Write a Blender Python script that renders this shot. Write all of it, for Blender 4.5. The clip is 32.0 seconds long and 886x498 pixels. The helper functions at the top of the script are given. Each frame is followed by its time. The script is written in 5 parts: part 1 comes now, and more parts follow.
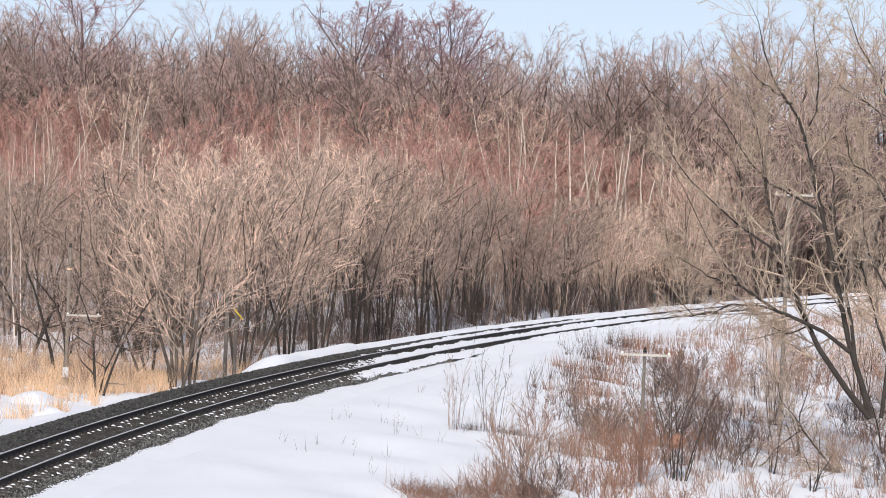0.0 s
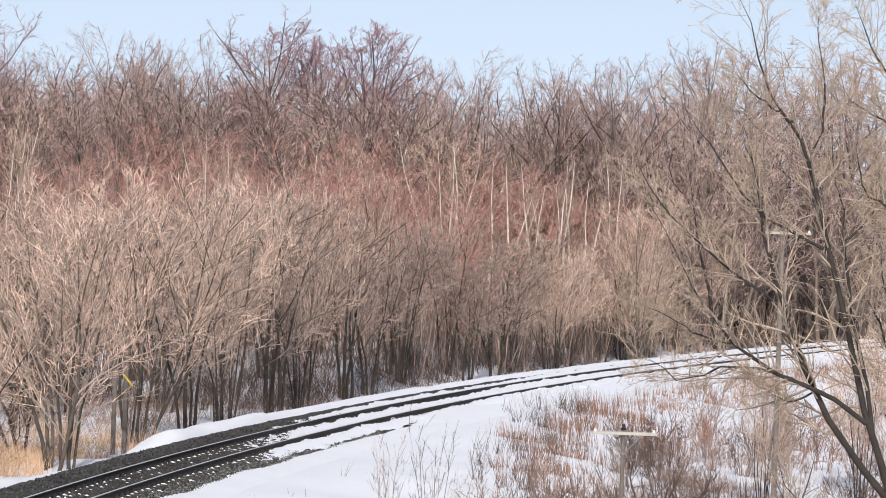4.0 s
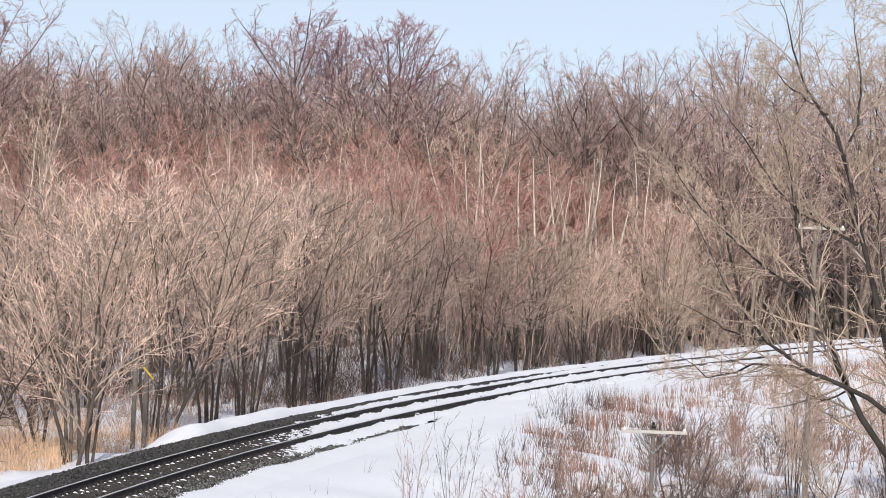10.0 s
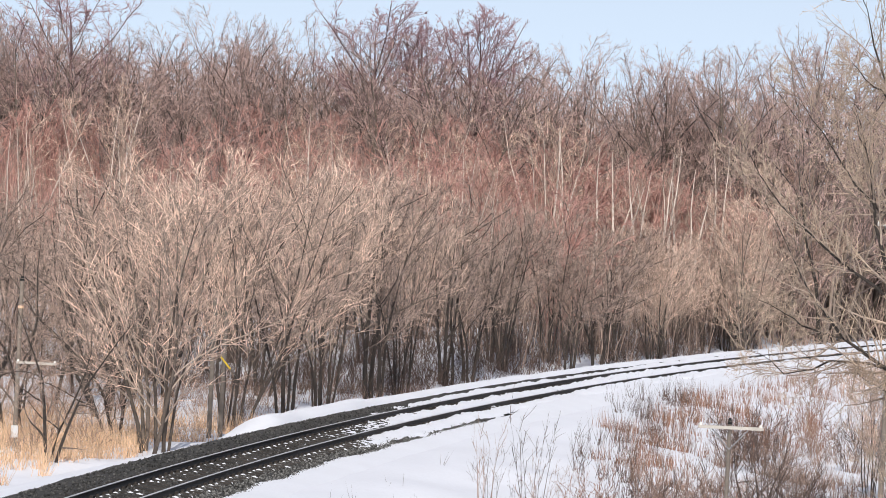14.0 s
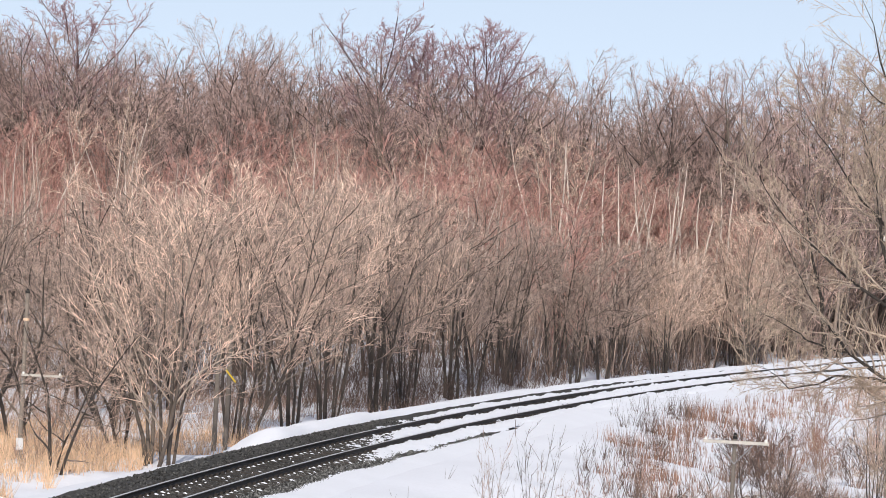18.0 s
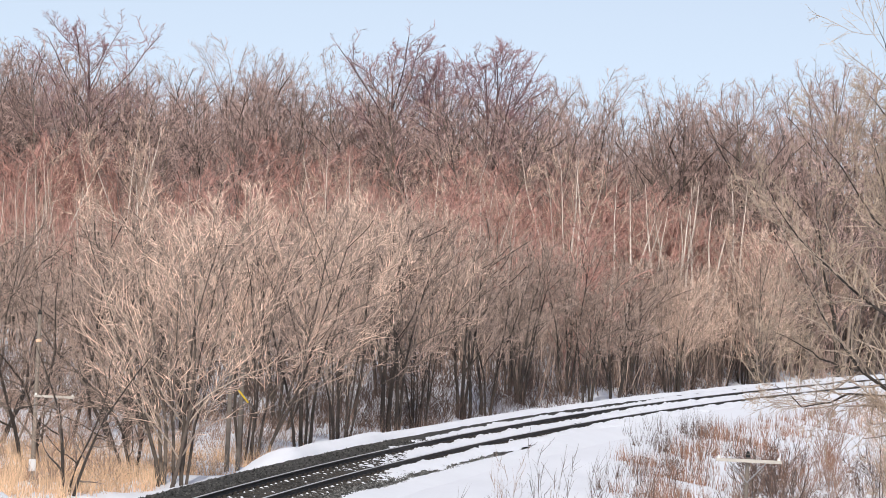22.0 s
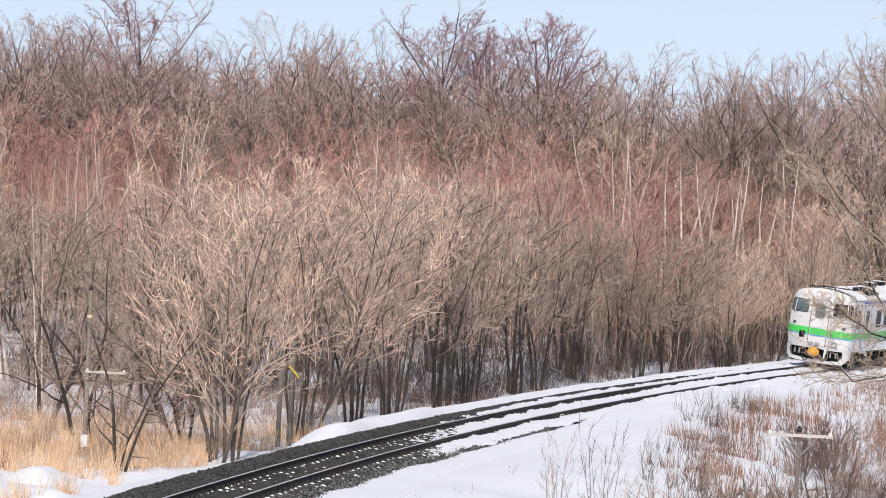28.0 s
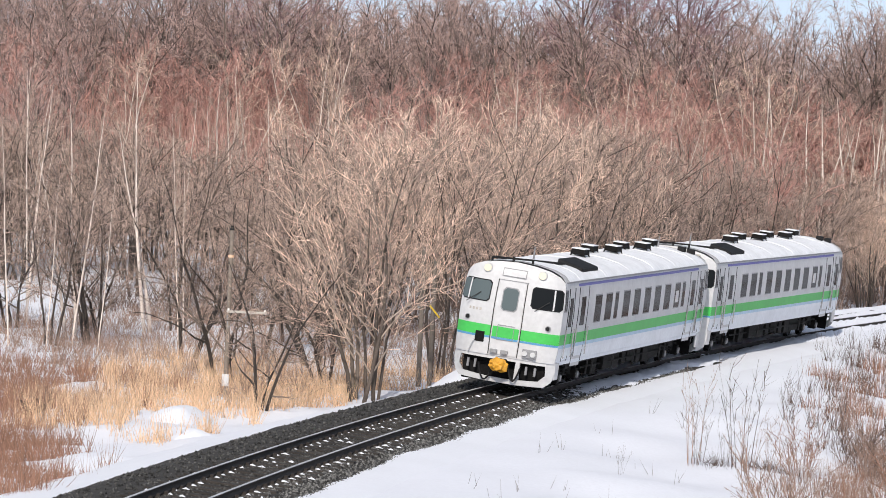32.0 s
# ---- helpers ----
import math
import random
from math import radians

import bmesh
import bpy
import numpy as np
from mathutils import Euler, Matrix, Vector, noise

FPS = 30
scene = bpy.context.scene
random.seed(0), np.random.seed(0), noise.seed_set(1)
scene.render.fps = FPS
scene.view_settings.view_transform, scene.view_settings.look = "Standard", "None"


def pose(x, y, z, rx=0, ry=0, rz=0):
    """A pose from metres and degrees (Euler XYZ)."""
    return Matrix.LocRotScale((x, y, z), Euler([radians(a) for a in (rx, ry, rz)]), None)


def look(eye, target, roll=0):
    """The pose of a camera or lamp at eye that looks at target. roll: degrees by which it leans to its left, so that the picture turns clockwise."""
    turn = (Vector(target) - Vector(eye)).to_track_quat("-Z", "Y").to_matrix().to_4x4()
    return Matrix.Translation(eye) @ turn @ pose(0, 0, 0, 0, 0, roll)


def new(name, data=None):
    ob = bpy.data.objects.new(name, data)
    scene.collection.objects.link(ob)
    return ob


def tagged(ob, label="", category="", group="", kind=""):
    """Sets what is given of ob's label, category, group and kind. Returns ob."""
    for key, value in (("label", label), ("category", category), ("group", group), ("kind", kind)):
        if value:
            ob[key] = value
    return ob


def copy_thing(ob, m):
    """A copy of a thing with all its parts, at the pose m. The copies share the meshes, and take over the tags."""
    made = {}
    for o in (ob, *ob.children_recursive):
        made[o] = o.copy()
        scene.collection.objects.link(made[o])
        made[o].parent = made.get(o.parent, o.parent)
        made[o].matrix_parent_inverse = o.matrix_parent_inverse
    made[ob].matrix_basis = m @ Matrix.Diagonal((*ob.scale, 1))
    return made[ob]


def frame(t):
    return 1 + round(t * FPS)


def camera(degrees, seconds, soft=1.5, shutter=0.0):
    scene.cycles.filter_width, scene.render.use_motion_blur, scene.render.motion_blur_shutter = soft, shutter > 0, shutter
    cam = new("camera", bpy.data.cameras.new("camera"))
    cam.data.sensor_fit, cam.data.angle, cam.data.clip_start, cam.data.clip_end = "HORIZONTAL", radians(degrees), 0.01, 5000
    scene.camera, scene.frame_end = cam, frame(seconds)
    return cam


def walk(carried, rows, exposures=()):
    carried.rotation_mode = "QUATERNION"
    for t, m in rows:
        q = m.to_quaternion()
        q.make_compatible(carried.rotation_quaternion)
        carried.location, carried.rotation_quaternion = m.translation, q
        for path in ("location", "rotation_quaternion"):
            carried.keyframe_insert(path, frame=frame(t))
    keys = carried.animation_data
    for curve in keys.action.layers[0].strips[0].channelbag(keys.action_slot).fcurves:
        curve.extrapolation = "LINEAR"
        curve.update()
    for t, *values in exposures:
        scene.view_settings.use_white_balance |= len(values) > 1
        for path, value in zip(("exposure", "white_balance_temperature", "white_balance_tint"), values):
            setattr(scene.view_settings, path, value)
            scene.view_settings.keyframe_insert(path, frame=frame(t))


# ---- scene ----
cam = camera(13.27, 32.0, soft=0.85)
PATH = [
    (0, 0, -24.393, 7.848, 88.488, -2.359, -0.327),
    (0.5, 0, -24.301, 7.846, 88.538, -1.844, -0.468),
    (1, 0, -24.329, 7.847, 88.445, -1.588, -0.488),
    (1.5, 0, -24.443, 7.849, 88.378, -1.408, -0.549),
    (2, 0, -24.438, 7.849, 88.423, -1.456, -0.678),
    (2.5, 0, -24.392, 7.848, 88.567, -1.587, -0.819),
    (3, 0, -24.183, 7.844, 88.802, -1.737, -0.985),
    (3.5, 0, -15.45, 7.699, 89.025, -1.826, -1.205),
    (4, 0, -2.03, 7.477, 89.202, -1.906, -1.519),
    (4.5, 0, 0, 7.443, 89.23, -2.027, -1.687),
    (6.5, 0, 0, 7.443, 89.081, -2.13, -1.567),
    (7, 0, 0, 7.443, 89.08, -2.107, -1.551),
    (7.5, 0, 0, 7.443, 89.037, -2.137, -1.528),
    (8, 0, 0, 7.443, 88.963, -2.108, -1.461),
    (8.5, 0, 0, 7.443, 88.923, -2.121, -1.372),
    (9, 0, 0, 7.443, 88.951, -2.124, -1.292),
    (9.5, 0, 0, 7.443, 89.018, -2.169, -1.227),
    (10, 0, 0, 7.443, 89.085, -2.279, -1.143),
    (10.5, 0, 0, 7.443, 89.109, -2.432, -0.953),
    (11, 0, 0, 7.443, 89.094, -2.584, -0.679),
    (11.5, 0, 0, 7.443, 89.071, -2.758, -0.327),
    (12, 0, 0, 7.443, 89.06, -2.884, -0.068),
    (12.5, 0, 0, 7.443, 89.071, -2.959, 0.048),
    (13, 0, 0, 7.443, 89.047, -2.984, 0.048),
    (13.5, 0, 0, 7.443, 88.989, -2.994, 0.027),
    (14, 0, 0, 7.443, 88.922, -2.906, 0.044),
    (14.5, 0, 0, 7.443, 88.878, -2.889, 0.081),
    (16.5, 0, 0, 7.443, 88.988, -2.969, 0.081),
    (17, 0, 0, 7.443, 89.091, -3.012, 0.062),
    (17.5, 0, 0, 7.443, 89.139, -3.057, 0.082),
    (18, 0, 0, 7.443, 89.124, -3.075, 0.131),
    (18.5, 0, 0, 7.443, 89.101, -3.088, 0.19),
    (19, 0, 0, 7.443, 89.135, -3.066, 0.227),
    (19.5, 0, 0, 7.443, 89.187, -3.055, 0.255),
    (20, 0, 0, 7.443, 89.264, -3.023, 0.245),
    (20.5, 0, 0, 7.443, 89.317, -3.049, 0.223),
    (21, 0, 0, 7.443, 89.363, -3.006, 0.184),
    (21.5, 0, 0, 7.443, 89.401, -2.919, 0.204),
    (22, 0, 0, 7.443, 89.409, -2.852, 0.308),
    (22.5, 0, 0, 7.443, 89.435, -2.738, 0.51),
    (23, 0, 0, 7.443, 89.44, -2.666, 0.771),
    (23.5, 0, 0, 7.443, 89.397, -2.561, 0.979),
    (24, 0, 0, 7.443, 89.282, -2.488, 1.069),
    (24.5, 0, 0, 7.443, 89.06, -2.499, 1.064),
    (26.5, 0, 0, 7.443, 88.936, -2.765, 0.943),
    (27, 0, 0, 7.443, 88.985, -2.689, 0.99),
    (27.5, 0, 0, 7.443, 89.008, -2.698, 1.032),
    (28, 0, 0, 7.443, 88.999, -2.726, 1.069),
    (28.5, 0, 0, 7.443, 88.979, -2.836, 1.133),
    (29, 0, 0, 7.443, 88.911, -2.865, 1.224),
    (29.5, 0, 0, 7.443, 88.777, -2.89, 1.354),
    (30, 0, 0, 7.443, 88.56, -2.743, 1.538),
    (30.5, 0, 0, 7.443, 88.317, -2.643, 1.772),
    (31, 0, 0, 7.443, 88.126, -2.514, 2.112),
    (31.5, 0, 0, 7.443, 87.998, -2.58, 2.606),
    (32, 0, 0, 7.443, 87.997, -2.661, 3.18),
]
walk(cam, [(t, pose(x, y, z, rx, ry, rz)) for t, x, y, z, rx, ry, rz in PATH])

# ---- light ----
SUN_ELEV, SUN_AZ = radians(38), radians(185)   # azimuth from +y, clockwise: behind the camera
world = bpy.data.worlds.new("sky_world")
scene.world = world
world.use_nodes = True
wn = world.node_tree
sky = wn.nodes.new("ShaderNodeTexSky")
sky.sky_type, sky.sun_disc = "NISHITA", False
sky.sun_elevation, sky.sun_rotation = SUN_ELEV, SUN_AZ
sky.altitude, sky.air_density, sky.dust_density, sky.ozone_density = 0, 1.0, 0.6, 2.5
wn.nodes["Background"].inputs["Strength"].default_value = 0.145
coord, lift, rise_up = wn.nodes.new("ShaderNodeTexCoord"), wn.nodes.new("ShaderNodeVectorMath"), (0, 0, 0.16)
lift.inputs[1].default_value = rise_up   # pale haze of the lowest sky left out
wn.links.new(coord.outputs["Generated"], lift.inputs[0])
wn.links.new(lift.outputs[0], sky.inputs["Vector"])
pale = wn.nodes.new("ShaderNodeHueSaturation")   # thin high haze takes the depth out of the blue
pale.inputs["Saturation"].default_value = 0.54
wn.links.new(sky.outputs[0], pale.inputs["Color"])
wn.links.new(pale.outputs[0], wn.nodes["Background"].inputs["Color"])
sun = new("sun", bpy.data.lights.new("sun", "SUN"))
sun.data.energy, sun.data.angle, sun.data.color = 3.7, radians(0.8), (1.0, 0.93, 0.84)
to_sun = Vector((math.sin(SUN_AZ) * math.cos(SUN_ELEV), math.cos(SUN_AZ) * math.cos(SUN_ELEV), math.sin(SUN_ELEV)))
sun.matrix_world = look(to_sun * 200, (0, 0, 0))
scene.view_settings.exposure = 0.0


# ---- materials ----


def material(name, base, rough=0.8, vary=0.25, scale=4.0, fine=40.0, bump=0.2, metal=0.0, random_by="", spread=0.3, second=None, coords="Object"):
    """A surface with colour variation at two scales, relief, and a spread of tone from piece to piece."""
    m = bpy.data.materials.new(name)
    m.use_nodes = True
    nt = m.node_tree
    bs = nt.nodes["Principled BSDF"]
    bs.inputs["Roughness"].default_value, bs.inputs["Metallic"].default_value = rough, metal
    tc = nt.nodes.new("ShaderNodeTexCoord")
    big, small = nt.nodes.new("ShaderNodeTexNoise"), nt.nodes.new("ShaderNodeTexNoise")
    big.inputs["Scale"].default_value, small.inputs["Scale"].default_value = scale, fine
    big.inputs["Detail"].default_value = small.inputs["Detail"].default_value = 3
    for n in (big, small):
        nt.links.new(tc.outputs[coords], n.inputs["Vector"])
    ramp = nt.nodes.new("ShaderNodeMapRange")
    ramp.inputs[1].default_value, ramp.inputs[2].default_value = 0.3, 0.7
    nt.links.new(big.outputs[0], ramp.inputs[0])
    mix = nt.nodes.new("ShaderNodeMix")
    mix.data_type = "RGBA"
    other = second or tuple(c * (1 - vary) for c in base)
    mix.inputs[6].default_value, mix.inputs[7].default_value = (*base, 1), (*other, 1)
    nt.links.new(ramp.outputs[0], mix.inputs[0])
    hsv = nt.nodes.new("ShaderNodeHueSaturation")
    nt.links.new(mix.outputs[2], hsv.inputs["Color"])
    val = nt.nodes.new("ShaderNodeMapRange")
    val.inputs[1].default_value, val.inputs[2].default_value = 0.25, 0.75
    val.inputs[3].default_value, val.inputs[4].default_value = 1 - vary * 0.6, 1 + vary * 0.6
    nt.links.new(small.outputs[0], val.inputs[0])
    out = val.outputs[0]
    if random_by:
        src = nt.nodes.new("ShaderNodeNewGeometry" if random_by == "island" else "ShaderNodeObjectInfo")
        rnd = nt.nodes.new("ShaderNodeMapRange")
        rnd.inputs[3].default_value, rnd.inputs[4].default_value = 1 - spread, 1 + spread
        nt.links.new(src.outputs["Random Per Island" if random_by == "island" else "Random"], rnd.inputs[0])
        mul = nt.nodes.new("ShaderNodeMath")
        mul.operation = "MULTIPLY"
        nt.links.new(out, mul.inputs[0]), nt.links.new(rnd.outputs[0], mul.inputs[1])
        out = mul.outputs[0]
    nt.links.new(out, hsv.inputs["Value"])
    nt.links.new(hsv.outputs[0], bs.inputs["Base Color"])
    if bump:
        bp = nt.nodes.new("ShaderNodeBump")
        bp.inputs["Strength"].default_value, bp.inputs["Distance"].default_value = bump, 0.02
        nt.links.new(small.outputs[0], bp.inputs["Height"])
        nt.links.new(bp.outputs[0], bs.inputs["Normal"])
    return m


def ground_material():
    """Old snow on the low ground, leaf litter and dead grass showing through on the hillside."""
    m = material("snow_ground", (0.84, 0.855, 0.92), 0.65, 0.05, 0.35, 9.0, 0.35)
    nt = m.node_tree
    bs = nt.nodes["Principled BSDF"]
    snow = bs.inputs["Base Color"].links[0].from_socket
    geo = nt.nodes.new("ShaderNodeNewGeometry")
    sep = nt.nodes.new("ShaderNodeSeparateXYZ")
    nt.links.new(geo.outputs["Position"], sep.inputs[0])
    rise = nt.nodes.new("ShaderNodeMapRange")
    rise.inputs[1].default_value, rise.inputs[2].default_value = -0.6, 2.6
    rise.inputs[3].default_value, rise.inputs[4].default_value = -0.3, 0.45
    nt.links.new(sep.outputs["Z"], rise.inputs[0])
    n = nt.nodes.new("ShaderNodeTexNoise")
    n.inputs["Scale"].default_value, n.inputs["Detail"].default_value = 0.5, 6
    nt.links.new(geo.outputs["Position"], n.inputs["Vector"])
    add = nt.nodes.new("ShaderNodeMath")
    nt.links.new(rise.outputs[0], add.inputs[0]), nt.links.new(n.outputs[0], add.inputs[1])
    edge = nt.nodes.new("ShaderNodeMapRange")
    edge.inputs[1].default_value, edge.inputs[2].default_value = 0.52, 0.6
    nt.links.new(add.outputs[0], edge.inputs[0])
    mix = nt.nodes.new("ShaderNodeMix")
    mix.data_type = "RGBA"
    mix.inputs[7].default_value = (0.19, 0.12, 0.09, 1)
    nt.links.new(edge.outputs[0], mix.inputs[0])
    nt.links.new(snow, mix.inputs[6])
    nt.links.new(mix.outputs[2], bs.inputs["Base Color"])
    return m


def glass_material(name="window_glass", tint=(0.014, 0.016, 0.018), ior=1.09):
    m = bpy.data.materials.new(name)
    m.use_nodes = True
    bs = m.node_tree.nodes["Principled BSDF"]
    bs.inputs["Base Color"].default_value = (*tint, 1)
    bs.inputs["Roughness"].default_value, bs.inputs["IOR"].default_value = 0.06, ior
    return m


SNOW_GROUND = ground_material()
SNOW = material("snow", (0.855, 0.87, 0.93), 0.6, 0.04, 0.6, 12.0, 0.3)
BALLAST = material("ballast_bed", (0.05, 0.046, 0.043), 0.95, 0.5, 3.0, 14.0, 1.0)
STONE = material("ballast_stone", (0.075, 0.073, 0.07), 0.9, 0.4, 8.0, 40.0, 0.3, random_by="island", spread=0.85)
PALE_STONE = material("grey_ballast_stone", (0.15, 0.147, 0.142), 0.9, 0.4, 8.0, 40.0, 0.3, random_by="island", spread=0.9)
RAIL_STEEL = material("rail_side", (0.036, 0.028, 0.024), 0.75, 0.4, 5.0, 40.0, 0.2)
RAIL_HEAD = material("rail_head", (0.75, 0.75, 0.76), 0.4, 0.3, 3.0, 30.0, 0.02, metal=0.4)
SLEEPER = material("tarred_sleeper", (0.05, 0.042, 0.037), 0.85, 0.5, 4.0, 30.0, 0.5, random_by="object", spread=0.3)
PALE_BARK = material("pale_alder_bark", (0.12, 0.095, 0.078), 0.9, 0.35, 1.5, 20.0, 0.4, random_by="island", spread=0.35)
BARK = material("alder_bark", (0.058, 0.045, 0.038), 0.9, 0.4, 2.0, 25.0, 0.6, random_by="object", spread=0.25)
LIMB = material("brown_limb_bark", (0.18, 0.141, 0.115), 0.9, 0.3, 1.5, 15.0, 0.2, random_by="island", spread=0.85)
PALE_LIMB = material("pale_limb_bark", (0.43, 0.34, 0.275), 0.85, 0.25, 1.5, 15.0, 0.2, random_by="island", spread=0.3)
GREY_LIMB = material("grey_limb_bark", (0.16, 0.122, 0.11), 0.9, 0.3, 1.5, 15.0, 0.2, random_by="island", spread=0.75)
PURPLE_LIMB = material("purple_brown_limb", (0.17, 0.105, 0.105), 0.85, 0.25, 1.5, 15.0, 0.2, random_by="island", spread=0.3)
TWIG = material("tan_twig", (0.72, 0.526, 0.42), 0.8, 0.2, 0.5, 6.0, 0.0, random_by="island", spread=0.7)
TWIG_MID = material("brown_grey_twig", (0.48, 0.352, 0.288), 0.85, 0.2, 0.5, 6.0, 0.0, random_by="island", spread=0.7)
TWIG_DEEP = material("deep_brown_twig", (0.42, 0.311, 0.261), 0.85, 0.2, 0.5, 6.0, 0.0, random_by="island", spread=0.7)
TWIG_NEAR = material("olive_tan_twig", (0.51, 0.395, 0.3), 0.85, 0.2, 0.5, 6.0, 0.0, random_by="island", spread=0.45)
TWIG_PURPLE = material("purple_brown_twig", (0.4, 0.24, 0.257), 0.85, 0.2, 0.5, 6.0, 0.0, random_by="island", spread=0.3)
TWIG_GREY = material("grey_twig", (0.47, 0.333, 0.297), 0.85, 0.2, 0.5, 6.0, 0.0, random_by="island", spread=0.7)
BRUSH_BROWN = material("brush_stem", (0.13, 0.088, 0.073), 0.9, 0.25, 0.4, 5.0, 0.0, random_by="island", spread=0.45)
TWIG_RED = material("red_brown_twig", (0.53, 0.295, 0.25), 0.85, 0.25, 0.3, 4.0, 0.0, random_by="island", spread=0.5)
BIRCH = material("birch_bark", (0.85, 0.73, 0.65), 0.7, 0.3, 3.0, 20.0, 0.2, random_by="island", spread=0.15)
DARK_BARK = material("dark_bark", (0.05, 0.04, 0.034), 0.9, 0.4, 3.0, 30.0, 0.7)
WEED = material("dead_weed", (0.36, 0.245, 0.195), 0.85, 0.25, 0.4, 5.0, 0.0, random_by="island", spread=0.4)
REED = material("dry_reed", (0.8, 0.545, 0.36), 0.8, 0.2, 0.4, 5.0, 0.0, random_by="island", spread=0.35)
RUST_REED = material("rust_reed", (0.34, 0.185, 0.128), 0.85, 0.25, 0.4, 5.0, 0.0, random_by="island", spread=0.4)
POLE_WOOD = material("weathered_pole", (0.2, 0.168, 0.142), 0.9, 0.35, 3.0, 30.0, 0.5)
TALL_WOOD = material("grey_brown_pole", (0.27, 0.225, 0.185), 0.9, 0.35, 3.0, 30.0, 0.4)
PALE_WOOD = material("pale_weathered_wood", (0.52, 0.48, 0.43), 0.85, 0.25, 3.0, 30.0, 0.4)
CHINA = material("white_porcelain", (0.82, 0.8, 0.76), 0.3, 0.08, 5.0, 30.0, 0.0)
YELLOW = material("yellow_plastic", (0.85, 0.62, 0.03), 0.5, 0.1, 4.0, 30.0, 0.0)
WIRE = material("steel_wire", (0.2, 0.2, 0.2), 0.5, 0.2, 5.0, 30.0, 0.0, metal=0.6)
WHITE_PAINT = material("white_paint", (0.6, 0.595, 0.6), 0.45, 0.13, 1.2, 8.0, 0.03)
# Body white made brighter and bluer: light thrown up by the snow.
SNOWLIT_PAINT = material("snowlit_white_paint", (0.8, 0.825, 0.87), 0.45, 0.09, 1.2, 8.0, 0.03)
GREEN_PAINT = material("green_paint", (0.06, 0.5, 0.09), 0.45, 0.12, 1.5, 10.0, 0.0)
BLUE_PAINT = material("light_blue_paint", (0.1, 0.3, 0.5), 0.45, 0.1, 1.5, 10.0, 0.0)
FADED_BLUE = material("faded_blue_paint", (0.45, 0.62, 0.78), 0.5, 0.15, 1.5, 10.0, 0.0)
PURPLE_PAINT = material("violet_blue_paint", (0.1, 0.09, 0.34), 0.45, 0.1, 1.5, 10.0, 0.0)
ROOF_PAINT = material("roof_snow_grime", (0.88, 0.89, 0.92), 0.7, 0.14, 0.9, 6.0, 0.3)
RUBBER = material("black_rubber", (0.02, 0.02, 0.021), 0.7, 0.3, 4.0, 30.0, 0.1)
UNDER = material("underframe_black", (0.011, 0.0105, 0.0105), 0.8, 0.5, 3.0, 20.0, 0.4)
DARK_METAL = material("dark_metal", (0.05, 0.049, 0.048), 0.6, 0.3, 3.0, 20.0, 0.1)
GREY_METAL = material("grey_metal", (0.3, 0.3, 0.31), 0.5, 0.3, 3.0, 20.0, 0.1)
ORANGE = material("orange_cover", (0.75, 0.36, 0.03), 0.6, 0.3, 6.0, 25.0, 0.2)
LENS = material("lamp_glass", (0.85, 0.78, 0.58), 0.15, 0.05, 5.0, 30.0, 0.0)
GLASS = glass_material()
# Blue-grey base colour stands in for daylight showing through the cab.
DAYLIT_GLASS = glass_material("daylit_cab_glass", (0.1, 0.125, 0.13), 1.35)
for dull in (UNDER, RUBBER, DARK_METAL):
    dull.node_tree.nodes["Principled BSDF"].inputs["Specular IOR Level"].default_value = 0.15


# ---- helpers ----


def part(name, bm, mat, parent=None, label="", smooth=False):
    """Links a bmesh as one mesh object under a thing or part."""
    me = bpy.data.meshes.new(name)
    bm.to_mesh(me)
    bm.free()
    me.materials.append(mat)
    if smooth:
        for p in me.polygons:
            p.use_smooth = True
    ob = new(name, me)
    ob.parent = parent
    return tagged(ob, label)


def piece(name, me, parent, m=None):
    ob = new(name, me)
    ob.parent = parent
    if m is not None:
        ob.matrix_basis = m
    return ob


def tri_mesh(name, verts, tris, mat):
    """A mesh from arrays of vertices and triangles."""
    me = bpy.data.meshes.new(name)
    nv, nt = len(verts), len(tris)
    me.vertices.add(nv)
    me.vertices.foreach_set("co", np.ascontiguousarray(verts, dtype=np.float32).ravel())
    me.loops.add(nt * 3)
    me.loops.foreach_set("vertex_index", np.ascontiguousarray(tris, dtype=np.int32).ravel())
    me.polygons.add(nt)
    me.polygons.foreach_set("loop_start", np.arange(0, nt * 3, 3, dtype=np.int32))
    me.update(calc_edges=True)
    me.materials.append(mat)
    return me


def box(bm, x0, y0, z0, x1, y1, z1, bevel=0.0):
    r = bmesh.ops.create_cube(bm, size=1)
    vs = r["verts"]
    bmesh.ops.scale(bm, vec=(x1 - x0, y1 - y0, z1 - z0), verts=vs)
    bmesh.ops.translate(bm, vec=((x0 + x1) / 2, (y0 + y1) / 2, (z0 + z1) / 2), verts=vs)
    if bevel:
        es = list({e for v in vs for e in v.link_edges})
        bmesh.ops.bevel(bm, geom=es, offset=bevel, segments=2, affect="EDGES", profile=0.6)
    return bm


def rod(bm, p, q, r0, r1=None, n=8):
    p, q = Vector(p), Vector(q)
    d = q - p
    m = Matrix.Translation((p + q) / 2) @ d.to_track_quat("Z", "Y").to_matrix().to_4x4()
    bmesh.ops.create_cone(bm, cap_ends=True, segments=n, radius1=r0, radius2=r0 if r1 is None else r1, depth=d.length, matrix=m)
    return bm


def boxed(name, dims, mat, parent, bevel=0.02, label=""):
    return part(name, box(bmesh.new(), *dims, bevel), mat, parent, label)


def rodded(name, p, q, r, mat, parent, n=10, r1=None, label=""):
    return part(name, rod(bmesh.new(), p, q, r, r1, n), mat, parent, label)


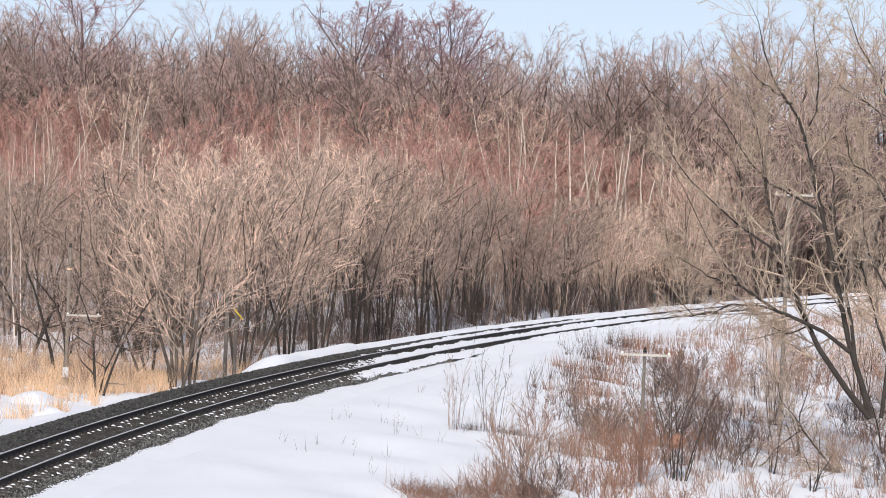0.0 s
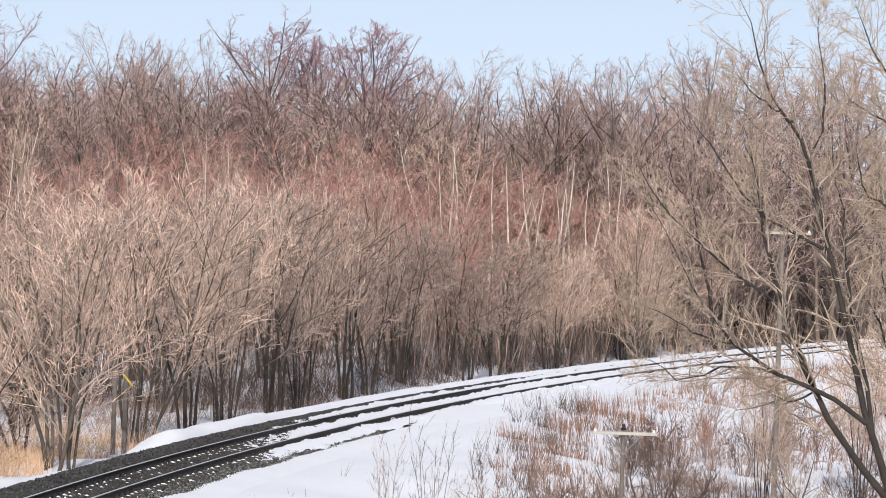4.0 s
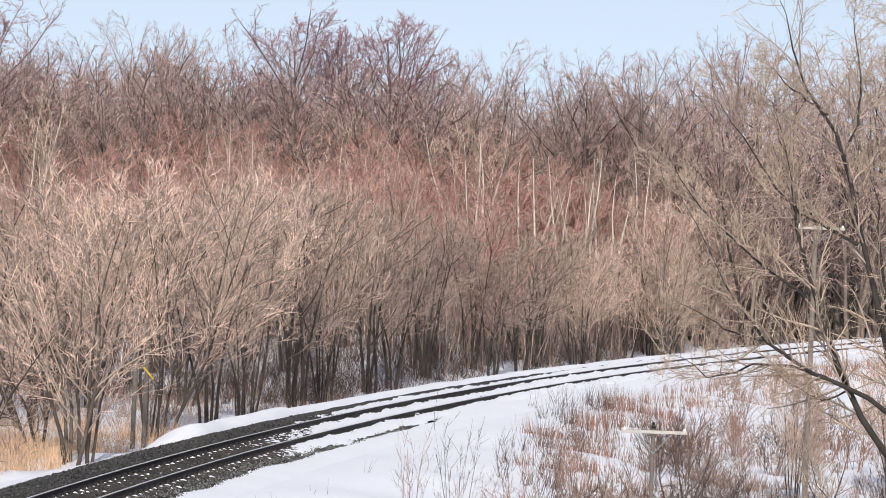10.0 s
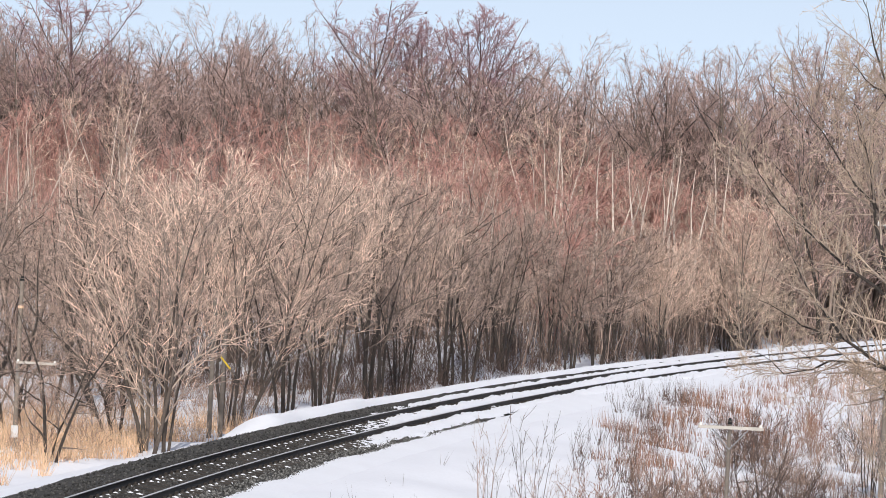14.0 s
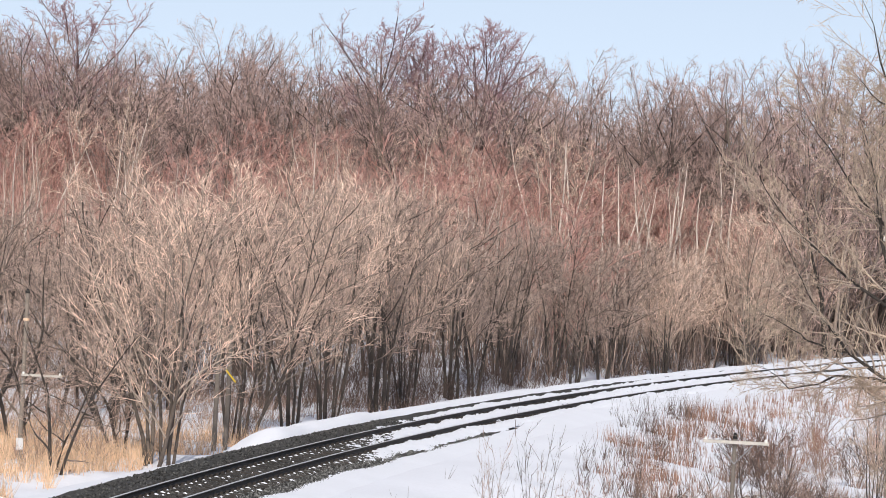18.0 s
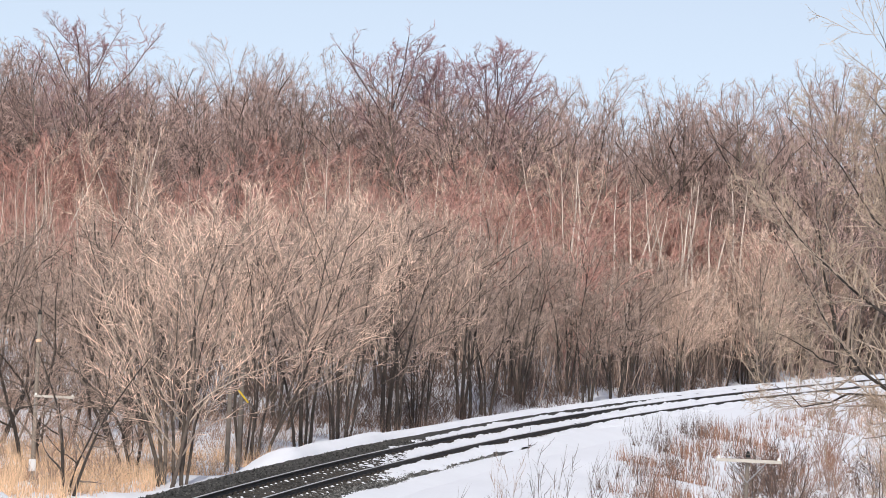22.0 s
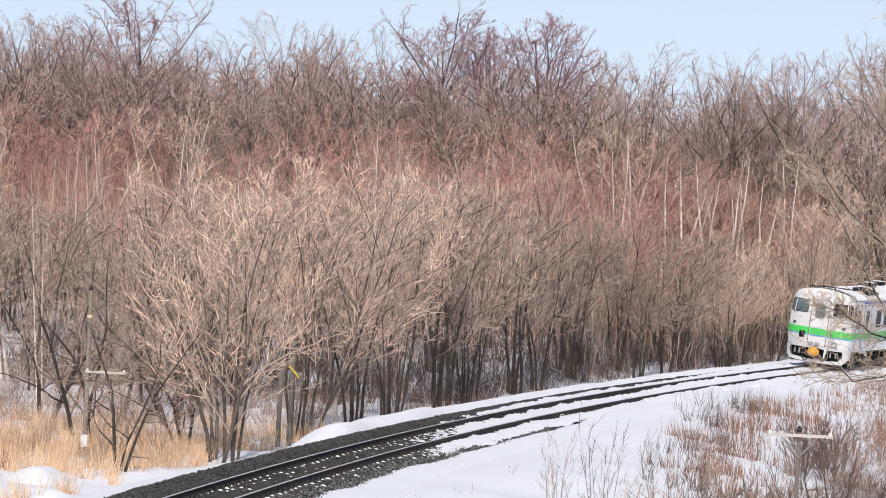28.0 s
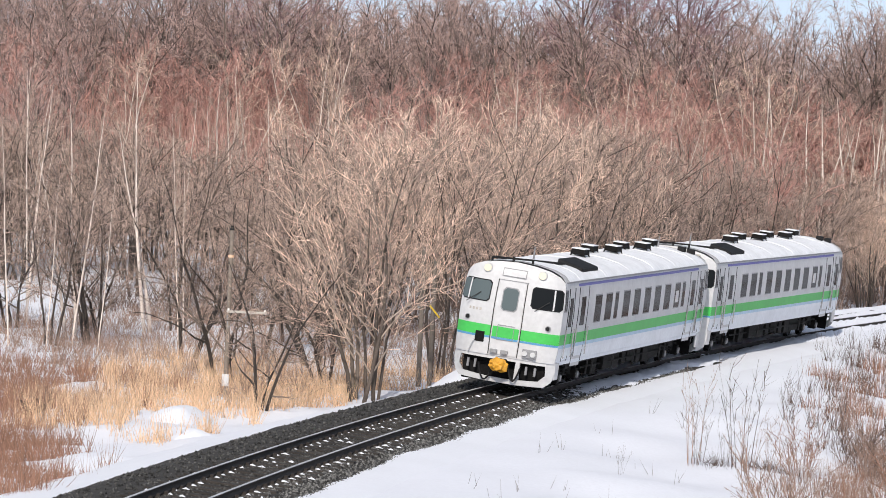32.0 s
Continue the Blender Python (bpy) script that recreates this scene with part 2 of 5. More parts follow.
# ---- the plan: a curved track; s runs along it, u to its right ----
CURVE_R, HEAD0, START, CANT = 457.7, 0.152, (-6.563, 88.169), radians(5.8)
CX, CY = START[0] + CURVE_R * math.cos(HEAD0), START[1] - CURVE_R * math.sin(HEAD0)


def on_track(s, u):
    a, d = HEAD0 + s / CURVE_R, CURVE_R - u
    return CX - d * math.cos(a), CY + d * math.sin(a)


def to_su(x, y):
    dx, dy = x - CX, y - CY
    return (np.arctan2(dy, -dx) - HEAD0) * CURVE_R, CURVE_R - np.hypot(dx, dy)


def waves(x, y, k):
    return (np.sin(x * k + 1.3) * np.cos(y * k * 0.83 + 0.4) + 0.6 * np.sin(x * k * 2.1 + y * k * 1.7) + 0.4 * np.cos(y * k * 3.3 - x * k * 2.7))


def ground_z(x, y):
    """Height of the ground: a low bank under the track, a flat on the far side that climbs into a hill, a slope down to a ditch on the near side."""
    x, y = np.asarray(x, float), np.asarray(y, float)
    s, u = to_su(x, y)
    z = np.interp(u, [-60, -9, -6.5, -4.6, -3.2, -2.3, 2.2, 3.0, 4.2, 6.0, 8.5, 12, 17, 24, 60], [-1.5, -1.5, -1.42, -1.15, -0.55, -0.42, -0.5, -0.42, -0.5, -0.75, -1.1, -1.65, -2.15, -2.3, -2.0])
    hill = np.minimum(np.maximum(0, (y - 158) * 0.085), np.maximum(0, (-u - 9.5) * 0.32))
    z = z + np.minimum(hill, 9 + 0.01 * hill)
    # the rise on which the camera stands
    knoll = 6.0 - 0.125 * (y + 24)
    knoll = np.clip(knoll, -2.3, 6.0) - np.maximum(0, np.abs(x - 8) - 25) * 0.2
    f = np.clip((u - 3) / 7, 0, 1)
    z = z + np.maximum(0, knoll - z) * f * f * (3 - 2 * f)
    away = np.clip((np.abs(u) - 2.5) / 3, 0, 1)
    return z + away * (0.1 * waves(x, y, 0.35) + 0.05 * waves(y, x, 1.1) + 0.018 * waves(x, y, 2.9))


def graded(lo, hi, step, far):
    """Even steps from lo to hi, then ever longer ones out to far on both sides."""
    a = list(np.arange(lo, hi + step, step))
    out, d = [], step
    v = a[-1]
    while v < far:
        d *= 1.35
        v += d
        out.append(v)
    low, d = [], step
    v = lo
    while v > -far:
        d *= 1.35
        v -= d
        low.append(v)
    return np.array(low[::-1] + a + out)


def build_ground():
    xs, ys = graded(-50, 50, 0.8, 2200), graded(60, 260, 0.9, 2200)
    X, Y = np.meshgrid(xs, ys)
    Z = ground_z(X, Y)
    nx, ny = len(xs), len(ys)
    i = (np.arange(ny - 1)[:, None] * nx + np.arange(nx - 1)[None]).ravel()
    tris = np.concatenate([np.stack([i, i + 1, i + nx + 1], 1), np.stack([i, i + nx + 1, i + nx], 1)])
    me = tri_mesh("ground", np.stack([X.ravel(), Y.ravel(), Z.ravel()], 1), tris, SNOW_GROUND)
    me.polygons.foreach_set("use_smooth", np.ones(len(tris), dtype=bool))
    tagged(new("ground", me), "snow-covered ground climbing into a leaf-littered hillside", "ground", kind="structure")


build_ground()


# ---- the railway ----


def canted(u, z):
    """The cross-section tilts towards the inside of the curve."""
    return u * math.cos(CANT) + z * math.sin(CANT), z * math.cos(CANT) - u * math.sin(CANT)


def swept(name, profile, s_list, mat, parent=None, wobble=None, tilt=True, closed=True):
    """A strip with the cross-section profile (u, z) laid along the track."""
    V, T = [], []
    n = len(profile)
    for k, s in enumerate(s_list):
        for j, (u, z) in enumerate(profile):
            if wobble:
                du, dz = wobble(s, j)
                u, z = u + du, z + dz
            if tilt:
                u, z = canted(u, z)
            V.append((*on_track(s, u), z))
    m = n if closed else n - 1
    for k in range(len(s_list) - 1):
        for j in range(m):
            a, b = k * n + j, k * n + (j + 1) % n
            T += [(a, a + n, b), (b, a + n, b + n)]
    me = tri_mesh(name, np.array(V), np.array(T), mat)
    ob = new(name, me)
    ob.parent = parent
    return ob


def build_track():
    rng = random.Random(5)
    track = tagged(new("railway_track"), "single curved railway track with snow between its rails", "railway track", kind="structure")
    far = [x for x in np.arange(-420, -90, 6)] + [x for x in np.arange(-90, 190, 0.8)] + [x for x in np.arange(190, 640, 5)]

    def rough(s, j):
        if j in (0, 9):
            return 0.25 * noise.noise((s * 0.5, j, 1)), 0
        return 0.07 * noise.noise((s * 0.9, j * 3.1, 0)), 0.03 * noise.noise((s * 1.3, j * 1.7, 4))
    bed = [(-3.1, -1.1), (-2.6, -0.62), (-2.0, -0.25), (-1.5, -0.2), (-0.8, -0.195), (0, -0.195), (0.8, -0.195), (1.4, -0.2), (1.9, -0.28), (3.0, -0.62)]
    tagged(swept("ballast_bed", bed, far, BALLAST, track, rough, closed=False), "dark grey crushed stone ballast")
    for side, name in ((-1, "rail"), (1, "rail")):
        c = side * 0.566
        prof = [(c - .06, -.15), (c + .06, -.15), (c + .055, -.135), (c + .012, -.115), (c + .01, -.045), (c + .033, -.03), (c + .033, -.004), (c - .033, -.004), (c - .033, -.03), (c - .01, -.045), (c - .012, -.115), (c - .055, -.135)]
        r = tagged(swept(name, prof, far, RAIL_STEEL, track), "rusty steel rail with a polished head")
        head = [(c - .031, -.006), (c + .031, -.006), (c + .028, 0), (c - .028, 0)]
        swept("rail_head", head, far, RAIL_HEAD, r)
    bm = box(bmesh.new(), -1.05, -0.1, -0.3, 1.05, 0.1, -0.155, 0.015)
    me = bpy.data.meshes.new("sleeper")
    bm.to_mesh(me), bm.free()
    me.materials.append(SLEEPER)
    bm = bmesh.new()
    for c in (-.566, .566):
        for d in (-.1, .1):
            box(bm, c + d - .035, -.05, -.155, c + d + .035, .05, -.105)
    clip = bpy.data.meshes.new("rail_clip")
    bm.to_mesh(clip), bm.free()
    clip.materials.append(RAIL_STEEL)
    s = -34.4
    while s < 150:
        x, y = on_track(s, 0)
        m = pose(x, y, 0, 0, 0, -math.degrees(HEAD0 + s / CURVE_R)) @ pose(0, 0, rng.uniform(-.01, .01), 0, math.degrees(CANT), rng.uniform(-1, 1))
        sl = piece("sleeper", me, track, m)
        if s < 60:
            piece("rail_clip", clip, sl)
        s += 0.62


build_track()


def build_ballast_stones(seed, n, bands, mat, label):
    """Loose crushed stones on the bed where it lies bare, in bands across it."""
    rng = np.random.default_rng(seed)
    s = rng.uniform(-34, 36, n)
    pick = rng.integers(0, len(bands), n)
    lo, hi = np.array(bands)[pick].T
    u = rng.uniform(lo, hi)
    zt = np.interp(u, [-3.1, -2.55, -1.95, -1.5, 1.4, 1.9, 3.0], [-1.1, -.62, -.25, -.195, -.2, -.28, -.62])
    uu, zz = u * np.cos(CANT) + zt * np.sin(CANT), zt * np.cos(CANT) - u * np.sin(CANT)
    a, d = HEAD0 + s / CURVE_R, CURVE_R - uu
    c = np.stack([CX - d * np.cos(a), CY + d * np.sin(a), zz + 0.01], 1)
    octa = np.array([(1, 0, 0), (-1, 0, 0), (0, 1, 0), (0, -1, 0), (0, 0, 1), (0, 0, -1)], float)
    tri = np.array([(0, 2, 4), (2, 1, 4), (1, 3, 4), (3, 0, 4), (2, 0, 5), (1, 2, 5), (3, 1, 5), (0, 3, 5)])
    size = rng.uniform(0.022, 0.045, (n, 1, 1)) * rng.uniform(0.6, 1.3, (n, 6, 1))
    th = rng.uniform(0, 6.3, n)
    rot = np.stack([np.stack([np.cos(th), -np.sin(th)], 1), np.stack([np.sin(th), np.cos(th)], 1)], 1)
    v = octa[None] * size
    v[:, :, :2] = np.einsum("nij,nkj->nki", rot, v[:, :, :2])
    v = v + c[:, None]
    me = tri_mesh("ballast_stones", v.reshape(-1, 3), (tri[None] + 6 * np.arange(n)[:, None, None]).reshape(-1, 3), mat)
    tagged(new("ballast_stones", me), label, "gravel", kind="stuff")


build_ballast_stones(3, 15000, ((-3.0, -0.65), (-0.5, 0.5)), STONE, "loose dark crushed stones of the track bed")
build_ballast_stones(4, 9000, ((0.62, 1.7), (0.62, 1.7)), PALE_STONE, "paler grey crushed stones beside the inner rail")


def snow_sheet(name, s0, s1, u0, u1, z, thick, seed, label, gaps=0.0, step=0.35, nu=7, tilt=True, fade=6.0, mat=None, ragged=1.0, power=3, speckle=0.0):
    """A sheet of old snow with an uneven, melted edge; gaps: how much of it has melted through."""
    ss = np.arange(s0, s1, step)
    us = np.linspace(0, 1, nu)
    V, T = [], []
    for s in ss:
        end = min(1, (s - s0) / fade, (s1 - s) / fade)
        a = u0 + ragged * (0.3 * noise.noise((s * 0.35, seed, 0)) + 0.12 * noise.noise((s * 1.7, seed, 2)))
        b = u1 + 0.3 * noise.noise((s * 0.35, seed, 7)) + 0.12 * noise.noise((s * 1.7, seed, 9))
        for f in us:
            u = a + (b - a) * f
            h = thick * (1 - abs(2 * f - 1) ** power) + 0.3 * thick * noise.noise((s * 0.3, u * 1.0, seed))
            h -= gaps * thick * (0.5 + 1.3 * noise.noise((s * 0.7, u * 2.2, seed + 4)) + speckle * noise.noise((s * 3.1, u * 7.0, seed + 8))) + thick * 1.6 * (1 - max(0, end))
            base = z(u) if callable(z) else z
            uu, zz = canted(u, base + h) if tilt else (u, base + h)
            V.append((*on_track(s, uu), zz))
    for k in range(len(ss) - 1):
        for j in range(nu - 1):
            a = k * nu + j
            T += [(a, a + nu, a + 1), (a + 1, a + nu, a + nu + 1)]
    me = tri_mesh(name, np.array(V), np.array(T), mat or SNOW)
    me.polygons.foreach_set("use_smooth", np.ones(len(T), dtype=bool))
    return tagged(new(name, me), label, "snow", kind="structure")


snow_sheet("snow_berm", 27, 190, -3.9, -2.45, lambda u: -0.5 if u > -3.0 else -0.5 + (u + 3.0) * 0.35, 0.17, 11, "ploughed snow bank along the track")
snow_sheet("snow_berm", 20.5, 40, -3.9, -2.15, lambda u: -0.5 if u > -2.8 else -0.5 + (u + 2.8) * 0.4, 0.34, 18, "tail of the ploughed snow bank", fade=4)
for k, (s0, s1, f) in enumerate(((20, 62, 1.0), (50, 190, 0.95))):
    snow_sheet("snow_strip_between_rails", s0, s1, -0.54, 0.53, -0.15 + 0.035 * k, 0.075 + 0.02 * k, 12 + k, "thin snow between the rails", gaps=0.75 * f, speckle=1.3, step=0.25, fade=12, nu=15, ragged=1 - 0.9 * k, power=3 + 5 * k)
    snow_sheet("snow_strip_beside_rail", s0 - 3, s1, 0.6, 1.4, -0.16 + 0.035 * k, 0.08 + 0.03 * k, 23 + k, "melting snow beside the inner rail", gaps=0.6 * f, speckle=1.3, step=0.25, fade=8, nu=9, ragged=1 - 0.9 * k, power=3 + 5 * k)
    snow_sheet("snow_strip_outside_rail", s0 + 9, s1 + 9 * (1 - k), -1.45, -0.6, -0.16 + 0.04 * k, 0.08 + 0.02 * k, 34 + k, "thin snow beside the outer rail", gaps=0.6 * f, speckle=1.3, step=0.25, fade=14, nu=9, ragged=1 - 0.8 * k, power=3 + 4 * k)
snow_sheet("snow_edge", -90, 46, 1.36, 4.4, lambda u: -0.225 - (u - 1.36) * 0.13, 0.16, 15, "edge of the snow slope beside the ballast", tilt=True, fade=0.1, nu=14, ragged=0.3)
snow_sheet("snow_edge", 36, 190, 0.66, 4.4, lambda u: -0.19 - max(0, u - 1.3) * 0.15, 0.14, 17, "snow slope reaching up to the rail", tilt=True, fade=8, ragged=0.4)
snow_sheet("snow_edge", -90, 28, -6.6, -2.95, lambda u: -0.8 + (u + 2.95) * 0.17, 0.22, 16, "strip of snow at the foot of the ballast", tilt=False, fade=6)


def build_sleeper_snow():
    """Small drifts left on the sleepers beside the rails."""
    rng = np.random.default_rng(9)
    V, T = [], []
    s = -34.4
    while s < 48:
        for u0, u1, p in ((-0.5, -0.3, 0.92), (0.64, 0.88, 0.92), (-0.28, -0.1, 0.35), (-0.05, 0.12, 0.25), (0.95, 1.15, 0.3), (-0.95, -0.75, 0.12), (0.28, 0.45, 0.35)):
            if rng.random() > p:
                continue
            a, b = u0 + rng.uniform(0, 0.06), u1 + rng.uniform(-0.1, 0.06)
            w, n0 = rng.uniform(0.02, 0.05), len(V)
            mid = s + rng.uniform(-0.07, 0.07)
            for k in range(8):
                th = k * math.pi / 4
                u, ds = (a + b) / 2 + (b - a) / 2 * math.cos(th) * rng.uniform(0.8, 1.1), w * math.sin(th) * rng.uniform(0.8, 1.2)
                uu, zz = canted(u, -0.165)
                V.append((*on_track(mid + ds, uu), zz))
            uu, zz = canted((a + b) / 2, -0.125)
            V.append((*on_track(mid, uu), zz))
            T += [(n0 + k, n0 + (k + 1) % 8, n0 + 8) for k in range(8)]
        s += 0.62
    me = tri_mesh("sleeper_snow", np.array(V), np.array(T), SNOW)
    tagged(new("sleeper_snow", me), "small drifts of snow left on the sleepers", "snow", kind="stuff")


build_sleeper_snow()


# ---- trees ----


def unit(v):
    return v / np.maximum(1e-9, np.linalg.norm(v, axis=-1, keepdims=True))


def grow(rng, P, D, L, R, k, wob, up, taper):
    """Polylines from points P along D: nodes (n, k+1, 3) and radii (n, k+1)."""
    n = len(P)
    nodes = np.zeros((n, k + 1, 3))
    nodes[:, 0] = P
    d = unit(D)
    for j in range(k):
        d = unit(d + wob * rng.normal(size=(n, 3)) + np.array([0, 0, up]))
        nodes[:, j + 1] = nodes[:, j] + d * (L / k)[:, None]
    rad = R[:, None] * np.linspace(1, taper, k + 1)[None]
    return nodes, rad


def sprout(rng, nodes, rad, c, f0, f1, ang, ratio, rr, long_low=0.5):
    """Starts of c side shoots on every polyline."""
    n, k1, _ = nodes.shape
    k = k1 - 1
    idx = np.repeat(np.arange(n), c)
    f = f0 + (f1 - f0) * ((np.tile(np.arange(c), n) + rng.random(n * c)) / c)
    x = np.clip(f * k, 0, k - 1e-6)
    j = x.astype(int)
    w = (x - j)[:, None]
    a, b = nodes[idx, j], nodes[idx, j + 1]
    d = unit(b - a)
    perp = unit(np.cross(d, rng.normal(size=d.shape)))
    th = np.radians(rng.normal(ang, ang * 0.25, len(idx)))[:, None]
    D = d * np.cos(th) + perp * np.sin(th)
    length = np.linalg.norm(np.diff(nodes, axis=1), axis=2).sum(1)[idx]
    L = length * ratio * (1 - long_low * f) * rng.uniform(0.65, 1.25, len(idx))
    r = (rad[idx, j] * (1 - w[:, 0]) + rad[idx, j + 1] * w[:, 0]) * rr
    return a + (b - a) * w, D, L, r


def tubes(nodes, rad, m):
    """Closed-up tubes with m sides; the last ring shrinks with the taper."""
    n, k1, _ = nodes.shape
    d = np.zeros_like(nodes)
    d[:, :-1] = np.diff(nodes, axis=1)
    d[:, -1] = d[:, -2]
    d = unit(d)
    ref = np.where(np.abs(d[..., 2:]) > 0.9, np.array([1.0, 0, 0]), np.array([0, 0, 1.0]))
    a = unit(np.cross(d, ref))
    b = np.cross(d, a)
    th = np.arange(m) * 2 * np.pi / m
    ring = nodes[:, :, None] + rad[:, :, None, None] * (a[:, :, None] * np.cos(th)[:, None] + b[:, :, None] * np.sin(th)[:, None])
    V = ring.reshape(-1, 3)
    base = (np.arange(n)[:, None, None] * k1 + np.arange(k1 - 1)[None, :, None]) * m
    i, i2 = base + np.arange(m), base + (np.arange(m) + 1) % m
    T = np.concatenate([np.stack([i, i2, i + m], -1).reshape(-1, 3), np.stack([i2, i2 + m, i + m], -1).reshape(-1, 3)])
    return V, T


def spikes(P, D, L, R):
    """Fine twigs: slim three-sided spikes."""
    d = unit(D)
    ref = np.where(np.abs(d[:, 2:]) > 0.9, np.array([1.0, 0, 0]), np.array([0, 0, 1.0]))
    a = unit(np.cross(d, ref))
    b = np.cross(d, a)
    V = [P + R[:, None] * (a * math.cos(t) + b * math.sin(t)) for t in (0, 2.1, 4.2)] + [P + d * L[:, None]]
    V = np.stack(V, 1).reshape(-1, 3)
    o = 4 * np.arange(len(P))[:, None]
    T = np.concatenate([o + np.array([0, 1, 3]), o + np.array([1, 2, 3]), o + np.array([2, 0, 3])])
    return V, T


def joined(pieces):
    V, T, o = [], [], 0
    for v, t in pieces:
        V.append(v), T.append(t + o)
        o += len(v)
    return np.concatenate(V), np.concatenate(T)


def slivers(rng, P, D, L, R):
    """The finest twigs of far crowns: one slender triangle each, turned at random."""
    d = unit(D)
    a = unit(np.cross(d, rng.normal(size=d.shape))) * R[:, None]
    V = np.stack([P - a, P + a, P + d * L[:, None]], 1).reshape(-1, 3)
    return V, np.arange(len(V)).reshape(-1, 3)


def inside(P, D, L, dome, height):
    """Shortens shoots so that they end within the crown's rounded outline."""
    if dome is None:
        return L
    c, rx, rz = (k * height for k in dome)
    k = np.array([1 / rx, 1 / rx, 1 / rz])
    p, d = (P - np.array([0, 0, c])) * k, unit(D) * k
    a, b, q = (d * d).sum(1), (p * d).sum(1), (p * p).sum(1) - 1
    t = (-b + np.sqrt(np.maximum(0, b * b - a * q))) / a
    return np.clip(np.minimum(L, t), 0.12, None)


def wisps(rng, P, D, L, R, up):
    """Fine curved twigs: slender blades in two lengths that bend a little towards the light."""
    d = unit(D)
    e = unit(d + 0.22 * rng.normal(size=d.shape) + np.array([0, 0, up]))
    a = unit(np.cross(d, rng.normal(size=d.shape))) * R[:, None]
    M = P + d * (L * 0.5)[:, None]
    V = np.stack([P - a, P + a, M - a * 0.7, M + a * 0.7, M + e * (L * 0.5)[:, None]], 1).reshape(-1, 3)
    o = 5 * np.arange(len(P))[:, None]
    T = np.concatenate([o + np.array([0, 1, 3]), o + np.array([0, 3, 2]), o + np.array([2, 3, 4])])
    return V, T


def tree_meshes(name, seed, height, stems, lean, radius, boughs=9, shoots=6, twigs=5, hairs=1, bough_from=0.2, bough_to=0.97, bough_ang=32, bough_len=0.5,
                shoot_from=0.15, shoot_ang=28, twig_ang=26, twig_len=0.6, twig_r=0.008, up=0.05, wob=0.08, spread=0.25, bark=None, limb=None, twig=None, fine=True, dome=None):
    """Meshes of the trunk, of its limbs and of the crown of fine twigs; each order of growth follows the last at a narrow angle."""
    rng = np.random.default_rng(seed)
    n = stems
    az = np.arange(n) * 6.283 / n + rng.uniform(-0.5, 0.5, n)
    le = np.radians(rng.uniform(0.15, 1.0, n) * lean)
    D = np.stack([np.sin(le) * np.cos(az), np.sin(le) * np.sin(az), np.cos(le)], 1) * np.array([0.6, 0.6, 1])
    P = np.stack([np.cos(az) * spread, np.sin(az) * spread, np.full(n, -0.3)], 1) * (np.array([1, 1, 1]) if n > 1 else np.array([0.01, 0.01, 1]))
    L = height * rng.uniform(0.72, 0.98, n)
    if dome:
        L = np.minimum(L, inside(P, D, L * 1.4, dome, height))
    N0, R0 = grow(rng, P, D, L, radius * rng.uniform(0.65, 1.1, n), 8 if fine else 5, wob * 0.6, up * 0.3, 0.08)
    bow = np.linspace(0, 1, N0.shape[1]) ** 1.5   # the stems part slowly above their common foot
    N0[:, :, :2] += (np.tan(le) * L * 0.4)[:, None, None] * bow[None, :, None] * np.stack([np.cos(az), np.sin(az)], 1)[:, None]
    P1, D1, L1, r1 = sprout(rng, N0, R0, boughs, bough_from, bough_to, bough_ang, bough_len, 0.6)
    L1 = inside(P1, D1 + np.array([0, 0, 2 * up]), L1, dome, height)
    N1, R1 = grow(rng, P1, D1, L1, r1, 5 if fine else 3, wob, up, 0.22)
    P2, D2, L2, r2 = sprout(rng, N1, R1, shoots, shoot_from, 1.0, shoot_ang, 0.5, 0.6)
    L2 = inside(P2, D2, np.maximum(L2, 0.5), dome, height * 1.03)
    N2, R2 = grow(rng, P2, D2, L2, np.clip(r2, twig_r * 1.25, 0.022), 3 if fine else 2, wob * 1.3, up, 0.4)
    P3, D3, L3, r3 = sprout(rng, N2, R2, twigs, 0.08, 1.0, twig_ang, 0.6, 0.7)
    L3 = inside(P3, D3, np.clip(L3, 0.35, 1.3) * twig_len / 0.6, dome, height * 1.06)
    P4, D4, L4, r4 = sprout(rng, N1, R1, twigs + 2, 0.15, 1.0, 40, 0.2, 0.6)
    P6, D6, L6, r6 = sprout(rng, N0, R0, boughs * 2, 0.25, 1.0, 48, 0.1, 0.3)
    crown = [tubes(N2, np.maximum(R2, twig_r * 0.8), 3), wisps(rng, P3, D3, L3, np.full(len(P3), twig_r), up * 3),
             wisps(rng, P4, D4, np.clip(L4, 0.25, 0.8), np.full(len(P4), twig_r), up * 3), slivers(rng, P6, D6, np.clip(L6, 0.3, 0.9), np.full(len(P6), twig_r))]
    if hairs:
        i = np.repeat(np.arange(len(P3)), hairs)
        f = rng.uniform(0.2, 0.9, len(i))[:, None]
        d = unit(unit(D3[i]) + 0.42 * rng.normal(size=(len(i), 3)))
        crown.append(slivers(rng, P3[i] + unit(D3[i]) * L3[i][:, None] * f * 0.6, d, L3[i] * rng.uniform(0.4, 0.75, len(i)), np.full(len(i), twig_r * 0.9)))
    bark = bark or BARK
    return (tri_mesh(name + "_trunk", *tubes(N0, R0, 7 if fine else 5), bark), tri_mesh(name + "_limbs", *tubes(N1, np.maximum(R1, twig_r * 1.6), 4 if fine else 3), limb or LIMB),
            tri_mesh(name + "_crown", *joined(crown), twig or TWIG))


